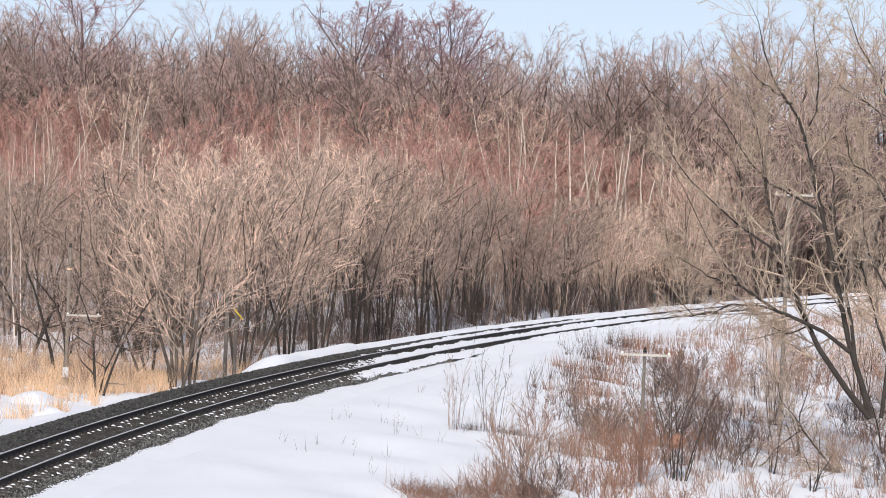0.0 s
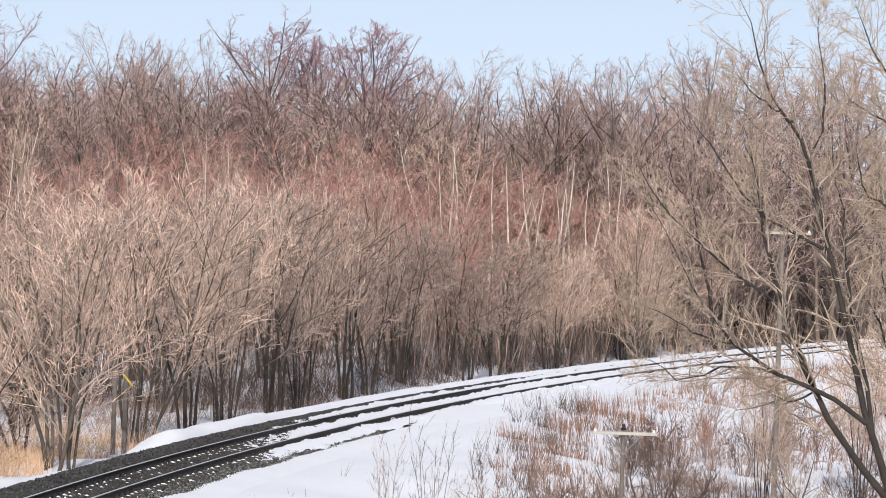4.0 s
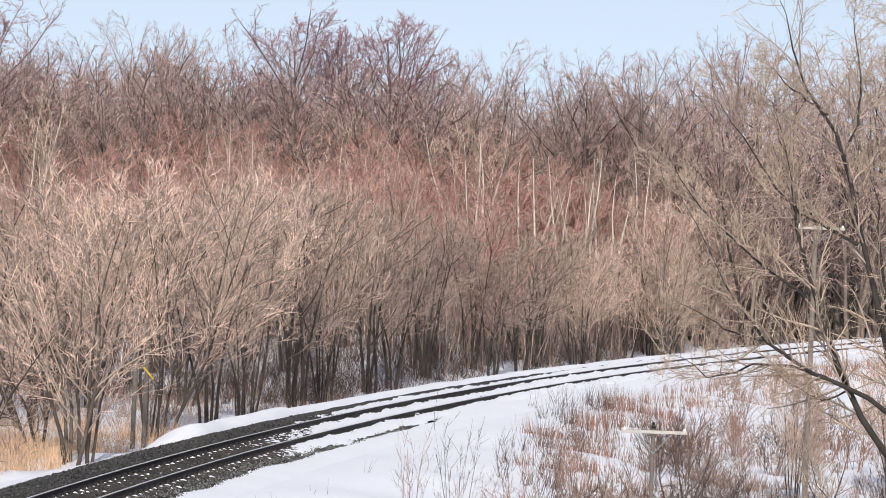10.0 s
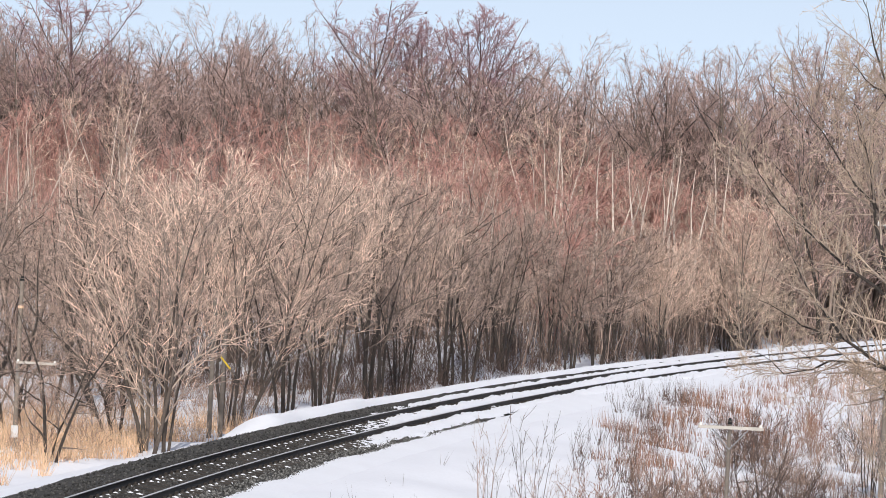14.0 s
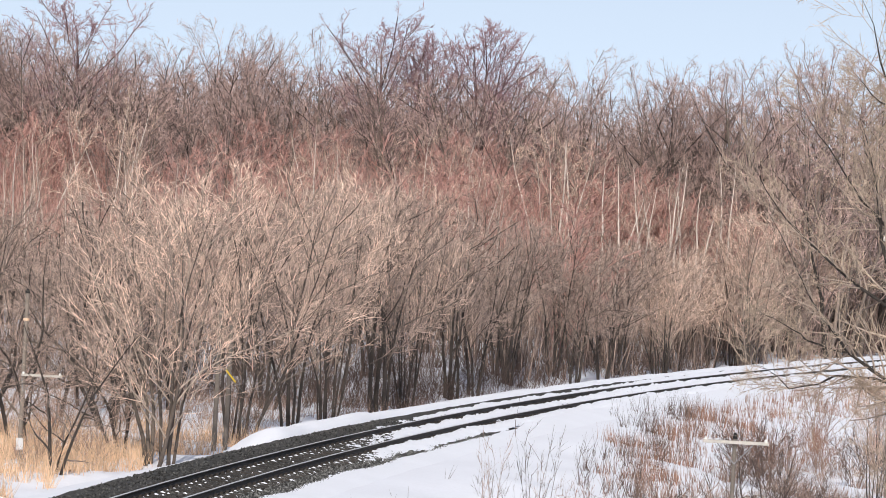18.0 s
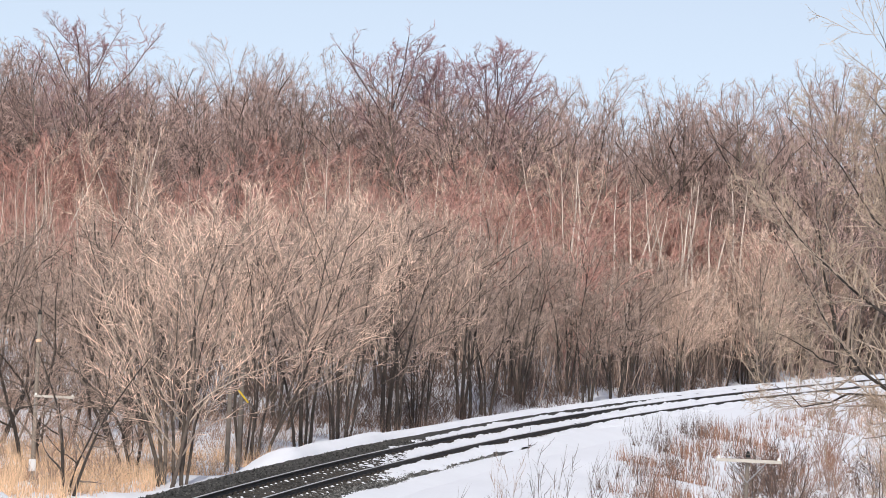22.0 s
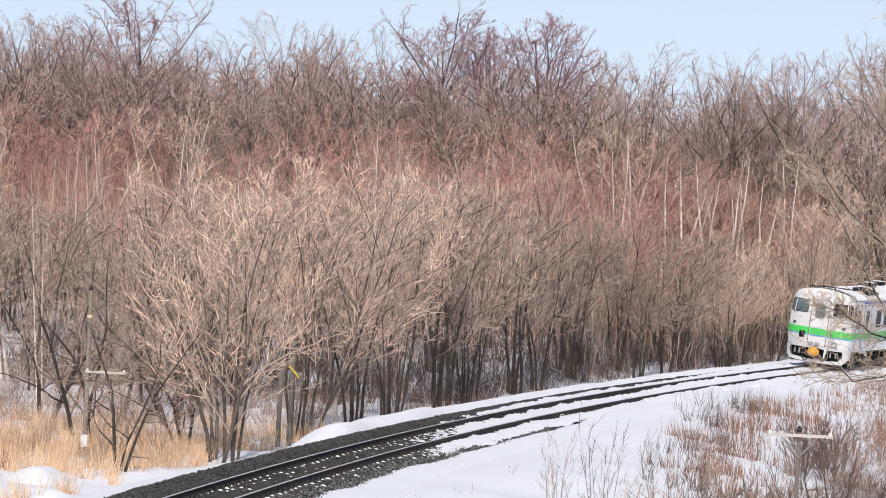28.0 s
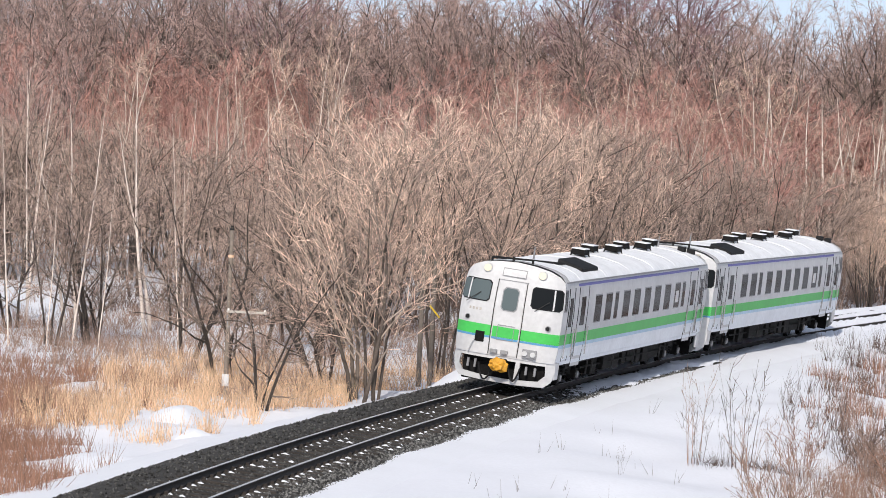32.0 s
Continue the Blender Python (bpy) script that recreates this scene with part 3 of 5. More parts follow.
def plant(meshes, x, y, height_scale, turn, name, label, category="tree", group="", z=None, width=1.0, tilt=(0, 0)):
    ob = new(name)
    ob.matrix_basis = pose(x, y, float(ground_z(x, y)) if z is None else z, tilt[0], tilt[1], turn) @ Matrix.Diagonal((width * height_scale, width * height_scale, height_scale, 1))
    for part_name, me in zip(("trunk", "limb_work", "crown"), meshes):
        o = piece(part_name, me, ob)
        if part_name != "trunk" or "tree" not in name:
            tagged(o, kind="stuff")
    return tagged(ob, label, category, group)


ALDER = [tree_meshes("alder", 20 + i, 9.6, 8 + i % 3, 19, 0.056, spread=0.32, boughs=10, shoots=6, twigs=6, hairs=1, bough_from=0.14 if i == 3 else 0.24, bough_ang=36, bough_len=0.52, up=0.075, wob=0.12, shoot_from=0.25, shoot_ang=32, twig_ang=36, twig_r=0.0082, twig_len=0.6, dome=(0.54, 0.5, 0.45),
                     bark=PALE_BARK if i == 3 else BARK, limb=PALE_LIMB if i in (1, 3) else LIMB) for i in range(4)]
UPRIGHT = [tree_meshes("upright", 40 + i, 9.2, 4 + i % 2, 9, 0.092, boughs=12, shoots=6, twigs=6, hairs=1, bough_from=0.3, bough_ang=40, bough_len=0.46, up=0.04, wob=0.13, shoot_from=0.25, shoot_ang=36, twig_ang=38, twig_r=0.0102, twig_len=0.62, twig=TWIG_DEEP, dome=(0.6, 0.38, 0.4)) for i in range(3)]
RANK = [tree_meshes("rank", 50 + i, 9.0, 3 + i % 3, 9, 0.082, boughs=10, shoots=4, twigs=6, hairs=1, bough_from=0.28, bough_ang=42, bough_len=0.48, up=0.035, wob=0.13, shoot_from=0.2, shoot_ang=38, twig_ang=40, twig_r=0.0125, twig_len=0.7, twig=TWIG_MID if i % 2 else TWIG_DEEP, dome=(0.58, 0.42, 0.42), fine=False) for i in range(4)]
DARKTREE = [tree_meshes("dark", 55 + i, 8.5, 3, 26, 0.11, boughs=11, shoots=6, twigs=5, hairs=1, bough_from=0.12, bough_ang=54, bough_len=0.48, up=0.02, wob=0.2, shoot_ang=42, twig_ang=42, twig_r=0.006, twig_len=0.55, twig=TWIG_MID, dome=(0.52, 0.48, 0.5)) for i in range(2)]
GREYTREE = [tree_meshes("hill", 60 + i, 11.0, 2 + i % 3, 16, 0.1, boughs=9, shoots=4, twigs=6, hairs=1, bough_from=0.22, bough_ang=40, bough_len=0.46, up=0.035, wob=0.13, shoot_ang=38, twig_ang=40, twig_r=0.0118, twig_len=0.7, bark=LIMB, limb=GREY_LIMB, twig=TWIG_GREY, fine=False, dome=(0.56, 0.4, 0.44)) for i in range(4)]
REDTREE = [tree_meshes("red", 80 + i, 8.6, 6 + i, 22, 0.04, boughs=6, shoots=3, twigs=6, hairs=1, bough_from=0.12, bough_ang=36, bough_len=0.42, up=0.04, wob=0.12, shoot_ang=38, twig_ang=38, twig_r=0.014, twig_len=0.9, twig=TWIG_RED, bark=TWIG_RED, limb=TWIG_RED, fine=False, dome=(0.5, 0.44, 0.5)) for i in range(3)]
TALL = [tree_meshes("tall", 90 + i, 12.0, 1 + i % 2, 9, 0.2, boughs=17, shoots=8, twigs=7, hairs=3 if i < 2 else 1, bough_from=0.38, bough_ang=42, bough_len=0.62, up=0.05, wob=0.1, twig_ang=46, twig_r=0.0108 if i < 2 else 0.0085, twig_len=0.45, twig=TWIG_PURPLE if i < 2 else TWIG_GREY,
                    bark=PURPLE_LIMB if i < 2 else LIMB, limb=PURPLE_LIMB if i < 2 else GREY_LIMB, shoot_from=0.4, shoot_ang=44, dome=(0.69, 0.33, 0.31)) for i in range(4)]
PALETREE = [tree_meshes("pale", 100 + i, 9.0, 3, 20, 0.08, boughs=9, shoots=5, twigs=4, bough_from=0.25, bough_ang=40, bough_len=0.45, up=0.04, wob=0.15, shoot_ang=38, twig_ang=38, twig_r=0.009, twig_len=0.5, bark=BIRCH, limb=PALE_LIMB, twig=TWIG, dome=(0.56, 0.38, 0.45)) for i in range(2)]
BIRCHES = [tree_meshes("birch", 110 + i, 9.0, 1 + i, 9, 0.085, boughs=7, shoots=3, twigs=4, hairs=1, bough_from=0.5, bough_ang=30, bough_len=0.2, shoot_ang=36, twig_ang=36, twig_r=0.007, bark=BIRCH, limb=PALE_LIMB, twig=TWIG_MID, spread=0.3) for i in range(3)]


def front_top(x, y):
    """How high the trees by the track reach, by bearing: a dome over the alders, lower where the track runs off."""
    f = np.interp(x / y, [-0.16, -0.109, -0.085, -0.072, -0.042, -0.02, 0, 0.03, 0.06, 0.08, 0.1], [-0.002, -0.004, -0.001, 0.004, 0.0065, 0.004, 0, -0.0044, -0.0075, -0.006, 0.002])
    return 7.44 + float(f) * y - float(ground_z(x, y))


FRONT_LABELS = "bare multi-stemmed alder with tan twigs beside the railway"


def build_front_row():
    rng = random.Random(8)
    # (x, y, kind, scale, width)
    spots = [(-13.3, 121.5, 7, 0.9, 1.0), (-11.1, 110.5, 8, 0.7, 0.9), (-9.9, 119.0, 7, 0.75, 0.9), (-8.45, 116, 3, 0.98, 1.25), (-6.8, 129.4, 0, 1.08, 1.1),
             (-5.3, 135.3, 4, 1.0, 1.0), (-4.2, 141.4, 1, 1.02, 0.9), (-2.4, 148.5, 5, 1.08, 1.05), (-1.4, 153.4, 2, 1.0, 0.8), (0.45, 161.6, 6, 1.0, 1.1),
             (1.4, 164.8, 4, 1.0, 1.0), (3.0, 171.2, 5, 1.02, 1.0), (5.2, 178.6, 6, 1.05, 1.1), (8.1, 190, 4, 0.8, 1.4), (11.2, 199.7, 5, 0.74, 1.5)]
    pool = ALDER + UPRIGHT + DARKTREE
    for x, y, k, h, w in spots:
        if k < 7 and y > 112:
            h = min(h, front_top(x, y) / 9.4)
        plant(pool[k], x, y, h, rng.uniform(0, 360), "slender_tree" if 4 <= k < 7 else "alder_tree", FRONT_LABELS if k < 4 else "gnarled dark bare tree in the reeds by the track" if k > 6 else "bare upright tree with a dark trunk behind the track", group="trees along the track", width=w)
    for k in range(17):
        s = 84 + k * 4.6 + rng.uniform(-1, 1)
        x, y = on_track(s, -8.2 - 0.02 * s + rng.uniform(-1.8, 0.8))
        j = rng.choice([4, 5, 6, 1])
        plant(pool[j], x, y, rng.uniform(0.8, 1.0) * front_top(x, y) / 9.4, rng.uniform(0, 360), "slender_tree", "bare upright tree with a dark trunk behind the track", group="trees along the track", width=1.15)
    for x, y in ((-24.4, 145.9), (-21.4, 136.4), (-20.4, 139.7), (-16, 133.3), (-11.5, 132)):
        plant(rng.choice(DARKTREE + RANK[:2]), x, y, rng.uniform(0.6, 0.9), rng.uniform(0, 360), "alder_tree", "dark bare alder on the snow behind the reeds", group="trees along the track", width=1.1)
    for k in range(30):
        s = 112 + k * 5.0 + rng.uniform(-1, 1)
        x, y = on_track(s, -8.5 - 0.02 * s + rng.uniform(-3.5, 1.0))
        plant(RANK[2 * (k % 2)], x, y, rng.uniform(0.55, 0.95) * front_top(x, y) / 9.2, rng.uniform(0, 360), "alder_tree", FRONT_LABELS, group="trees along the track", width=1.15)
    for k in range(6):
        y = rng.uniform(140, 168)
        x = rng.uniform(-0.19, -0.105) * y
        plant(rng.choice(DARKTREE + RANK), x, y, rng.uniform(0.55, 0.95), rng.uniform(0, 360), "alder_tree", "dark bare alder on the snow behind the reeds", group="trees along the track", width=1.1)
    for x, y, h in ((-20.7, 137.0, 10.5), (-17.3, 141.0, 9.5), (-22.6, 134.5, 9.0), (-21.0, 133.0, 6.5), (-19.4, 134.6, 7.0), (-24.5, 150.0, 11.0), (-16.5, 136.0, 7.5)):
        plant(BIRCHES[0], x, y, h / 8.6, rng.uniform(0, 360), "birch_tree", "thin white-barked birch at the edge of the woods", group="woodland birches", width=0.5, tilt=(rng.uniform(-4, 4), rng.uniform(-5, 5)))
    for k in range(20):
        y = rng.uniform(158, 182)
        x = y * (-0.2 + 0.1 * (k + rng.random()) / 20)
        plant(rng.choice(RANK), x, y, rng.uniform(0.85, 1.02) * front_top(x, y) / 9.2, rng.uniform(0, 360), "alder_tree", "bare alder at the foot of the hill behind the reeds", group="alders below the hill", width=1.15)
    # the ranks behind
    for row, (du, n) in enumerate(((4.0, 26), (8.0, 22), (12.5, 16))):
        for i in range(n):
            s = 20 + i * (140 / n) + rng.uniform(-1.8, 1.8)
            if s < 46:
                continue
            u = -9.0 - s * 0.035 - du + rng.uniform(-1.5, 1.5)
            x, y = on_track(s, u)
            plant(rng.choice(RANK), x, y, rng.uniform(0.84, 1.02) * front_top(x, y) / 9.2, rng.uniform(0, 360), "alder_tree",
                  FRONT_LABELS, group="trees along the track", width=rng.uniform(1.0, 1.25))


build_front_row()


def crest_top(x, y):
    """The height to which the woods of the crest reach, by bearing."""
    f = np.interp(x / y, [-0.18, -0.119, -0.098, -0.08, -0.055, -0.03, -0.007, 0.01, 0.022, 0.04, 0.06, 0.075, 0.09, 0.11, 0.15], [0.039, 0.0395, 0.038, 0.037, 0.038, 0.0372, 0.0385, 0.0365, 0.033, 0.035, 0.0375, 0.037, 0.0405, 0.041, 0.041])
    return 7.44 + float(f) * y


def build_hill_woods():
    rng = random.Random(18)
    # the tallest trees along the crest: bearing, height of the top as a slope, kind
    for f, e, k in ((-0.0985, 0.049, 0), (-0.088, 0.0365, 3), (-0.075, 0.037, 2), (-0.063, 0.043, 2), (-0.053, 0.040, 3), (-0.046, 0.039, 3), (-0.0377, 0.0415, 2), (-0.0275, 0.0395, 3), (-0.0155, 0.049, 0), (-0.006, 0.0405, 1), (0.0075, 0.0445, 1), (0.0175, 0.037, 2), (0.026, 0.035, 3), (0.0344, 0.040, 2),
                    (0.0472, 0.036, 2), (0.0589, 0.038, 3), (0.066, 0.0375, 2), (0.0724, 0.037, 2), (0.0797, 0.0385, 3), (0.0884, 0.042, 2), (0.0957, 0.045, 3), (0.1033, 0.042, 2), (0.1121, 0.044, 3), (0.121, 0.043, 2), (0.13, 0.044, 3), (0.14, 0.042, 2), (-0.11, 0.037, 3), (-0.119, 0.039, 2), (-0.127, 0.04, 3), (-0.135, 0.039, 3), (-0.15, 0.039, 2), (-0.165, 0.038, 3)):
        y = 226 + rng.uniform(-5, 5)
        z = float(ground_z(f * y, y))
        plant(TALL[k], f * y, y, (7.44 + e * y - z) / 12.1, rng.uniform(0, 360), "crest_tree", "tall bare tree with purple-brown twigs against the sky" if k < 2 else "tall bare grey-brown tree standing against the sky on the crest", group="crest trees", width=1.3 if k == 0 else 1.0)
    # the woods below their tops, filling the crest
    for k in range(92):
        y = rng.uniform(208, 240)
        x = y * (-0.185 + 0.335 * (k + rng.random()) / 92)
        z = float(ground_z(x, y))
        if 0.03 < x / y < 0.088 and y < 222:
            continue
        h = (crest_top(x, y) - z) * rng.uniform(0.82, 1.02 if x < 0 else 0.98)
        plant(rng.choice(GREYTREE), x, y, h / 11.0, rng.uniform(0, 360), "hill_tree", "bare grey-brown tree on the hillside", group="hillside trees", width=rng.uniform(1.0, 1.25))
    for k in range(50):
        y = rng.uniform(236, 252)
        x = y * (-0.21 + 0.3 * (k + rng.random()) / 34 if k < 34 else -0.2 + 0.11 * (k - 34 + rng.random()) / 16)
        plant(rng.choice(GREYTREE), x, y, (crest_top(x, y) - 0.6 - float(ground_z(x, y))) * rng.uniform(0.9, 1.0) / 11.0, rng.uniform(0, 360), "hill_tree", "bare grey-brown tree on the crest of the hill", group="hillside trees", width=1.4)
    # pale-limbed trees
    for f, y, h in ((-0.108, 196, 9.0), (-0.0915, 198, 10.2), (-0.086, 200, 9.6), (-0.033, 200, 8.6), (-0.008, 202, 9.6), (-0.004, 199, 8.4), (0.027, 203, 10.4), (0.03, 206, 9.4), (0.012, 198, 7.6), (-0.14, 200, 9.0), (0.082, 222, 10.5)):
        plant(rng.choice(PALETREE), f * y, y, h / 9.0, rng.uniform(0, 360), "pale_tree", "bare tree with pale sunlit limbs on the hillside", group="pale hillside trees", width=0.9)
    for k in range(26):
        y = rng.uniform(192, 226)
        x = y * (0.078 + 0.08 * (k + rng.random()) / 26)
        if to_su(x, y)[1] < -8.5:
            plant(rng.choice(ALDER), x, y, rng.uniform(0.85, 1.15), rng.uniform(0, 360), "alder_tree", "bare multi-stemmed alder with tan twigs at the foot of the hill", group="alders below the hill", width=1.15)
    # pale birches in clumps
    for x, y, h in ((-20.5, 178, 8.0), (-20.1, 180, 9.1), (-18.2, 182, 8), (-17.9, 183, 8), (-15.2, 184, 8.8), (-15.1, 186, 8.5), (-13.4, 184, 8.2), (-7.1, 190, 9.8), (-5.7, 195, 9.2), (0.9, 192, 8.6), (1.2, 193, 8.4), (1.9, 186, 7),
                    (5.7, 200, 10.1), (8.0, 198, 9.8), (8.6, 199, 9.8), (9.8, 200, 9), (10.7, 203, 10), (11.1, 204, 10), (11.8, 205, 10.3), (12.5, 205, 9), (13, 206, 10.1), (14, 207, 9.4), (15, 208, 11), (15.7, 210, 11.6),
                    (-27.5, 168, 9), (-21.3, 140.8, 9.5), (-19.2, 146.4, 10.9), (-25.2, 153.9, 10.6), (-28.9, 178, 9.3), (-20.4, 180, 9.2), (-22.7, 182, 7.8), (-15.3, 185, 8.5), (-13.6, 186, 8)):
        plant(rng.choice(BIRCHES[:2]), x, y, h / 8.6, rng.uniform(0, 360), "birch_tree", "slender pale-barked birch on the hillside", group="hillside birches", width=1.25 if x > 5 else 0.75, tilt=(rng.uniform(-5, 5), rng.uniform(-7, 7)))
    for k in range(13):
        y = 214 + rng.uniform(-3, 4)
        x = y * (0.03 + 0.056 * (k + rng.random()) / 13)
        plant(rng.choice(REDTREE), x, y, rng.uniform(0.85, 1.0), rng.uniform(0, 360), "sapling_clump", "thicket of red-brown bare saplings on the hillside", group="hillside saplings", width=1.3)
    n = 0
    while n < 135:
        y = rng.triangular(168, 243, 222)
        x = y * rng.uniform(-0.21, 0.2)
        s, u = to_su(x, y)
        if u > -12 or 0.034 < x / y < 0.086 and 172 < y < 213 or -0.2 < x / y < -0.1 and y < 166:
            continue
        n += 1
        reddish = waves(x, y * 0.6, 0.13) > -0.6 and y < 219
        if reddish and y > 184:
            plant(rng.choice(REDTREE), x, y, rng.uniform(0.78, 1.02), rng.uniform(0, 360), "sapling_clump", "thicket of red-brown bare saplings on the hillside", group="hillside saplings")
        elif y > 184:
            plant(rng.choice(GREYTREE), x, y, rng.uniform(0.74, 0.98) * (1 + max(0, y - 235) * 0.006), rng.uniform(0, 360), "hill_tree", "bare grey-brown tree on the hillside", group="hillside trees")
        else:
            plant(rng.choice(RANK), x, y, rng.uniform(0.85, 1.05) * front_top(x, y) / 9.2, rng.uniform(0, 360), "hill_tree", "bare grey-brown tree on the hillside", group="hillside trees")


build_hill_woods()


# ---- the near tree ----


def limb_nodes(points, k):
    """A smooth polyline with k+1 nodes through a few bends."""
    P = np.array(points, float)
    t = np.linspace(0, len(P) - 1, k + 1)
    i = np.clip(t.astype(int), 0, len(P) - 2)
    w = (t - i)[:, None]
    p0, p1, p2, p3 = P[np.maximum(i - 1, 0)], P[i], P[i + 1], P[np.minimum(i + 2, len(P) - 1)]
    return 0.5 * (2 * p1 + (p2 - p0) * w + (2 * p0 - 5 * p1 + 4 * p2 - p3) * w ** 2 + (3 * p1 - p0 - 3 * p2 + p3) * w ** 3)


def build_near_tree():
    """The large bare tree in the ditch: leaning stems, long side limbs, pale twigs. Points are from its foot: across, deep, up."""
    foot = (15.0, 100.0)
    rng = np.random.default_rng(77)
    limbs = [
        (0.17, 0.02, [(0.03, 0.00, -0.40), (-0.98, 0.00, 0.68), (-2.10, 0.00, 2.58), (-2.75, 0.00, 4.05), (-3.26, 0.00, 5.53), (-3.68, 0.00, 7.00), (-3.82, 0.00, 8.04), (-4.06, 0.00, 9.07), (-4.47, 0.00, 10.10)]),
        (0.17, 0.02, [(0.11, 0.00, -0.40), (-0.47, 0.05, 1.14), (-0.71, 0.09, 1.73), (-1.15, 0.14, 3.80), (-1.67, 0.18, 5.88), (-2.10, 0.23, 7.50), (-2.44, 0.27, 8.68), (-2.92, 0.32, 9.79), (-3.70, 0.36, 10.73), (-3.96, 0.41, 11.62), (-4.21, 0.45, 12.51), (-4.53, 0.50, 13.25)]),
        (0.07, 0.012, [(-2.47, 0.00, 8.68), (-2.19, 0.20, 9.74), (-2.08, 0.40, 10.79), (-2.30, 0.60, 12.14), (-2.23, 0.80, 12.90)]),
        (0.06, 0.01, [(-2.96, -0.00, 9.78), (-3.60, -0.20, 10.13), (-4.23, -0.40, 10.69), (-4.72, -0.60, 11.11)]),
        (0.12, 0.015, [(-0.72, -0.00, 1.74), (-1.82, -0.19, 2.46), (-2.75, -0.38, 2.88), (-3.68, -0.56, 3.30), (-4.47, -0.75, 3.80), (-5.11, -0.94, 4.60), (-5.67, -1.12, 5.32), (-6.24, -1.31, 6.48), (-7.04, -1.50, 7.77)]),
        (0.07, 0.012, [(-2.71, -0.00, 2.86), (-3.49, -0.20, 3.07), (-4.41, -0.40, 3.20), (-5.16, -0.60, 2.96), (-5.77, -0.80, 2.80), (-6.39, -1.00, 3.16), (-7.00, -1.20, 3.37)]),
        (0.05, 0.01, [(-4.39, -0.00, 3.77), (-5.32, -0.33, 3.98), (-6.11, -0.67, 4.41), (-6.89, -1.00, 4.76)]),
        (0.08, 0.012, [(-3.23, -0.00, 4.86), (-4.02, -0.20, 5.43), (-4.80, -0.40, 5.93), (-6.20, -0.60, 7.14), (-6.84, -0.80, 7.93), (-7.33, -1.00, 8.79)]),
        (0.08, 0.012, [(-2.02, 0.00, 6.39), (-2.84, 0.13, 6.81), (-3.66, 0.27, 7.22), (-4.19, 0.40, 7.80), (-4.97, 0.53, 8.90), (-5.58, 0.67, 9.62), (-6.06, 0.80, 10.66)]),
        (0.05, 0.01, [(-3.69, 0.00, 7.22), (-3.93, 0.20, 8.33), (-4.17, 0.40, 9.22), (-4.40, 0.60, 9.96)]),
        (0.12, 0.015, [(-0.05, 0.00, -0.18), (-0.64, 0.14, 2.03), (-0.90, 0.29, 3.51), (-1.16, 0.43, 4.99), (-1.39, 0.57, 6.63), (-1.47, 0.71, 7.52), (-1.76, 0.86, 8.56), (-1.70, 1.00, 9.62)]),
        (0.06, 0.01, [(-1.43, 0.00, 6.63), (-0.72, 0.40, 7.25), (-0.54, 0.80, 8.01), (-0.43, 1.20, 8.91)]),
        (0.1, 0.012, [(0.97, 0.00, 0.45), (0.36, 0.38, 2.35), (-0.09, 0.75, 3.82), (-0.69, 1.12, 5.14), (-1.12, 1.50, 5.87)]),
        (0.08, 0.012, [(0.77, 0.00, 5.96), (-0.14, 0.32, 7.42), (-0.71, 0.64, 7.85), (-0.99, 0.96, 8.44), (-1.05, 1.28, 9.20), (-0.81, 1.60, 10.27)]),
        (0.07, 0.01, [(0.97, 0.00, 8.66), (0.10, 0.45, 9.53), (-0.75, 0.90, 10.10), (-1.31, 1.35, 10.54), (-1.73, 1.80, 11.15)]),
        (0.09, 0.012, [(0.83, 0.00, 8.20), (0.09, 0.55, 10.28), (-0.47, 1.10, 11.47), (-0.88, 1.65, 12.38), (-1.15, 2.20, 13.31)]),
        (0.12, 0.015, [(0.40, 0.00, -0.39), (0.63, 0.24, 2.66), (1.00, 0.48, 5.66), (0.80, 0.72, 8.20), (0.52, 0.96, 10.45), (0.72, 1.20, 12.27)]),
        (0.07, 0.012, [(0.63, -0.00, 3.57), (-0.13, -0.27, 4.75), (-0.51, -0.53, 5.93), (-0.52, -0.80, 7.12)]),
        (0.05, 0.01, [(-2.10, -0.00, 2.58), (-2.72, -0.27, 2.28), (-3.51, -0.53, 2.57), (-4.15, -0.80, 3.00)]),
        (0.1, 0.012, [(1.11, -0.00, -3.41), (0.13, -0.17, -2.78), (-0.84, -0.33, -2.25), (-1.82, -0.50, -1.35), (-2.42, -0.67, -0.62), (-3.03, -0.83, 0.28), (-3.36, -1.00, 1.20)]),
        (0.05, 0.01, [(-2.16, -0.00, -0.85), (-2.90, -0.23, -1.42), (-3.62, -0.45, -2.17), (-4.37, -0.68, -2.27), (-4.96, -0.90, -1.91)]),
        (0.05, 0.01, [(0.51, -0.00, -2.59), (-0.67, -0.47, -2.23), (-1.63, -0.93, -2.41), (-2.05, -1.40, -2.30)]),
    ]
    nodes, rads = [], []
    for r0, r1, pts in limbs:
        N = limb_nodes(pts, 10)
        N[1:] += rng.normal(0, 0.03, (10, 3))
        nodes.append(N), rads.append(np.linspace(r0, r1, 11) * np.array([1, 1, 1, 1, 1, 0.97, 0.93, 0.87, 0.75, 0.55, 0.25]))
    N0, R0 = np.array(nodes), np.array(rads)
    P1, D1, L1, r1 = sprout(rng, N0, R0, 30, 0.16, 0.99, 44, 0.36, 0.45)
    N1, R1 = grow(rng, P1, D1, np.clip(L1, 0.6, 2.1), r1, 5, 0.15, 0.03, 0.3)
    P2, D2, L2, r2 = sprout(rng, N1, R1, 8, 0.2, 1.0, 42, 0.45, 0.6)
    N2, R2 = grow(rng, P2, D2, L2, np.maximum(r2, 0.006), 3, 0.17, 0.03, 0.4)
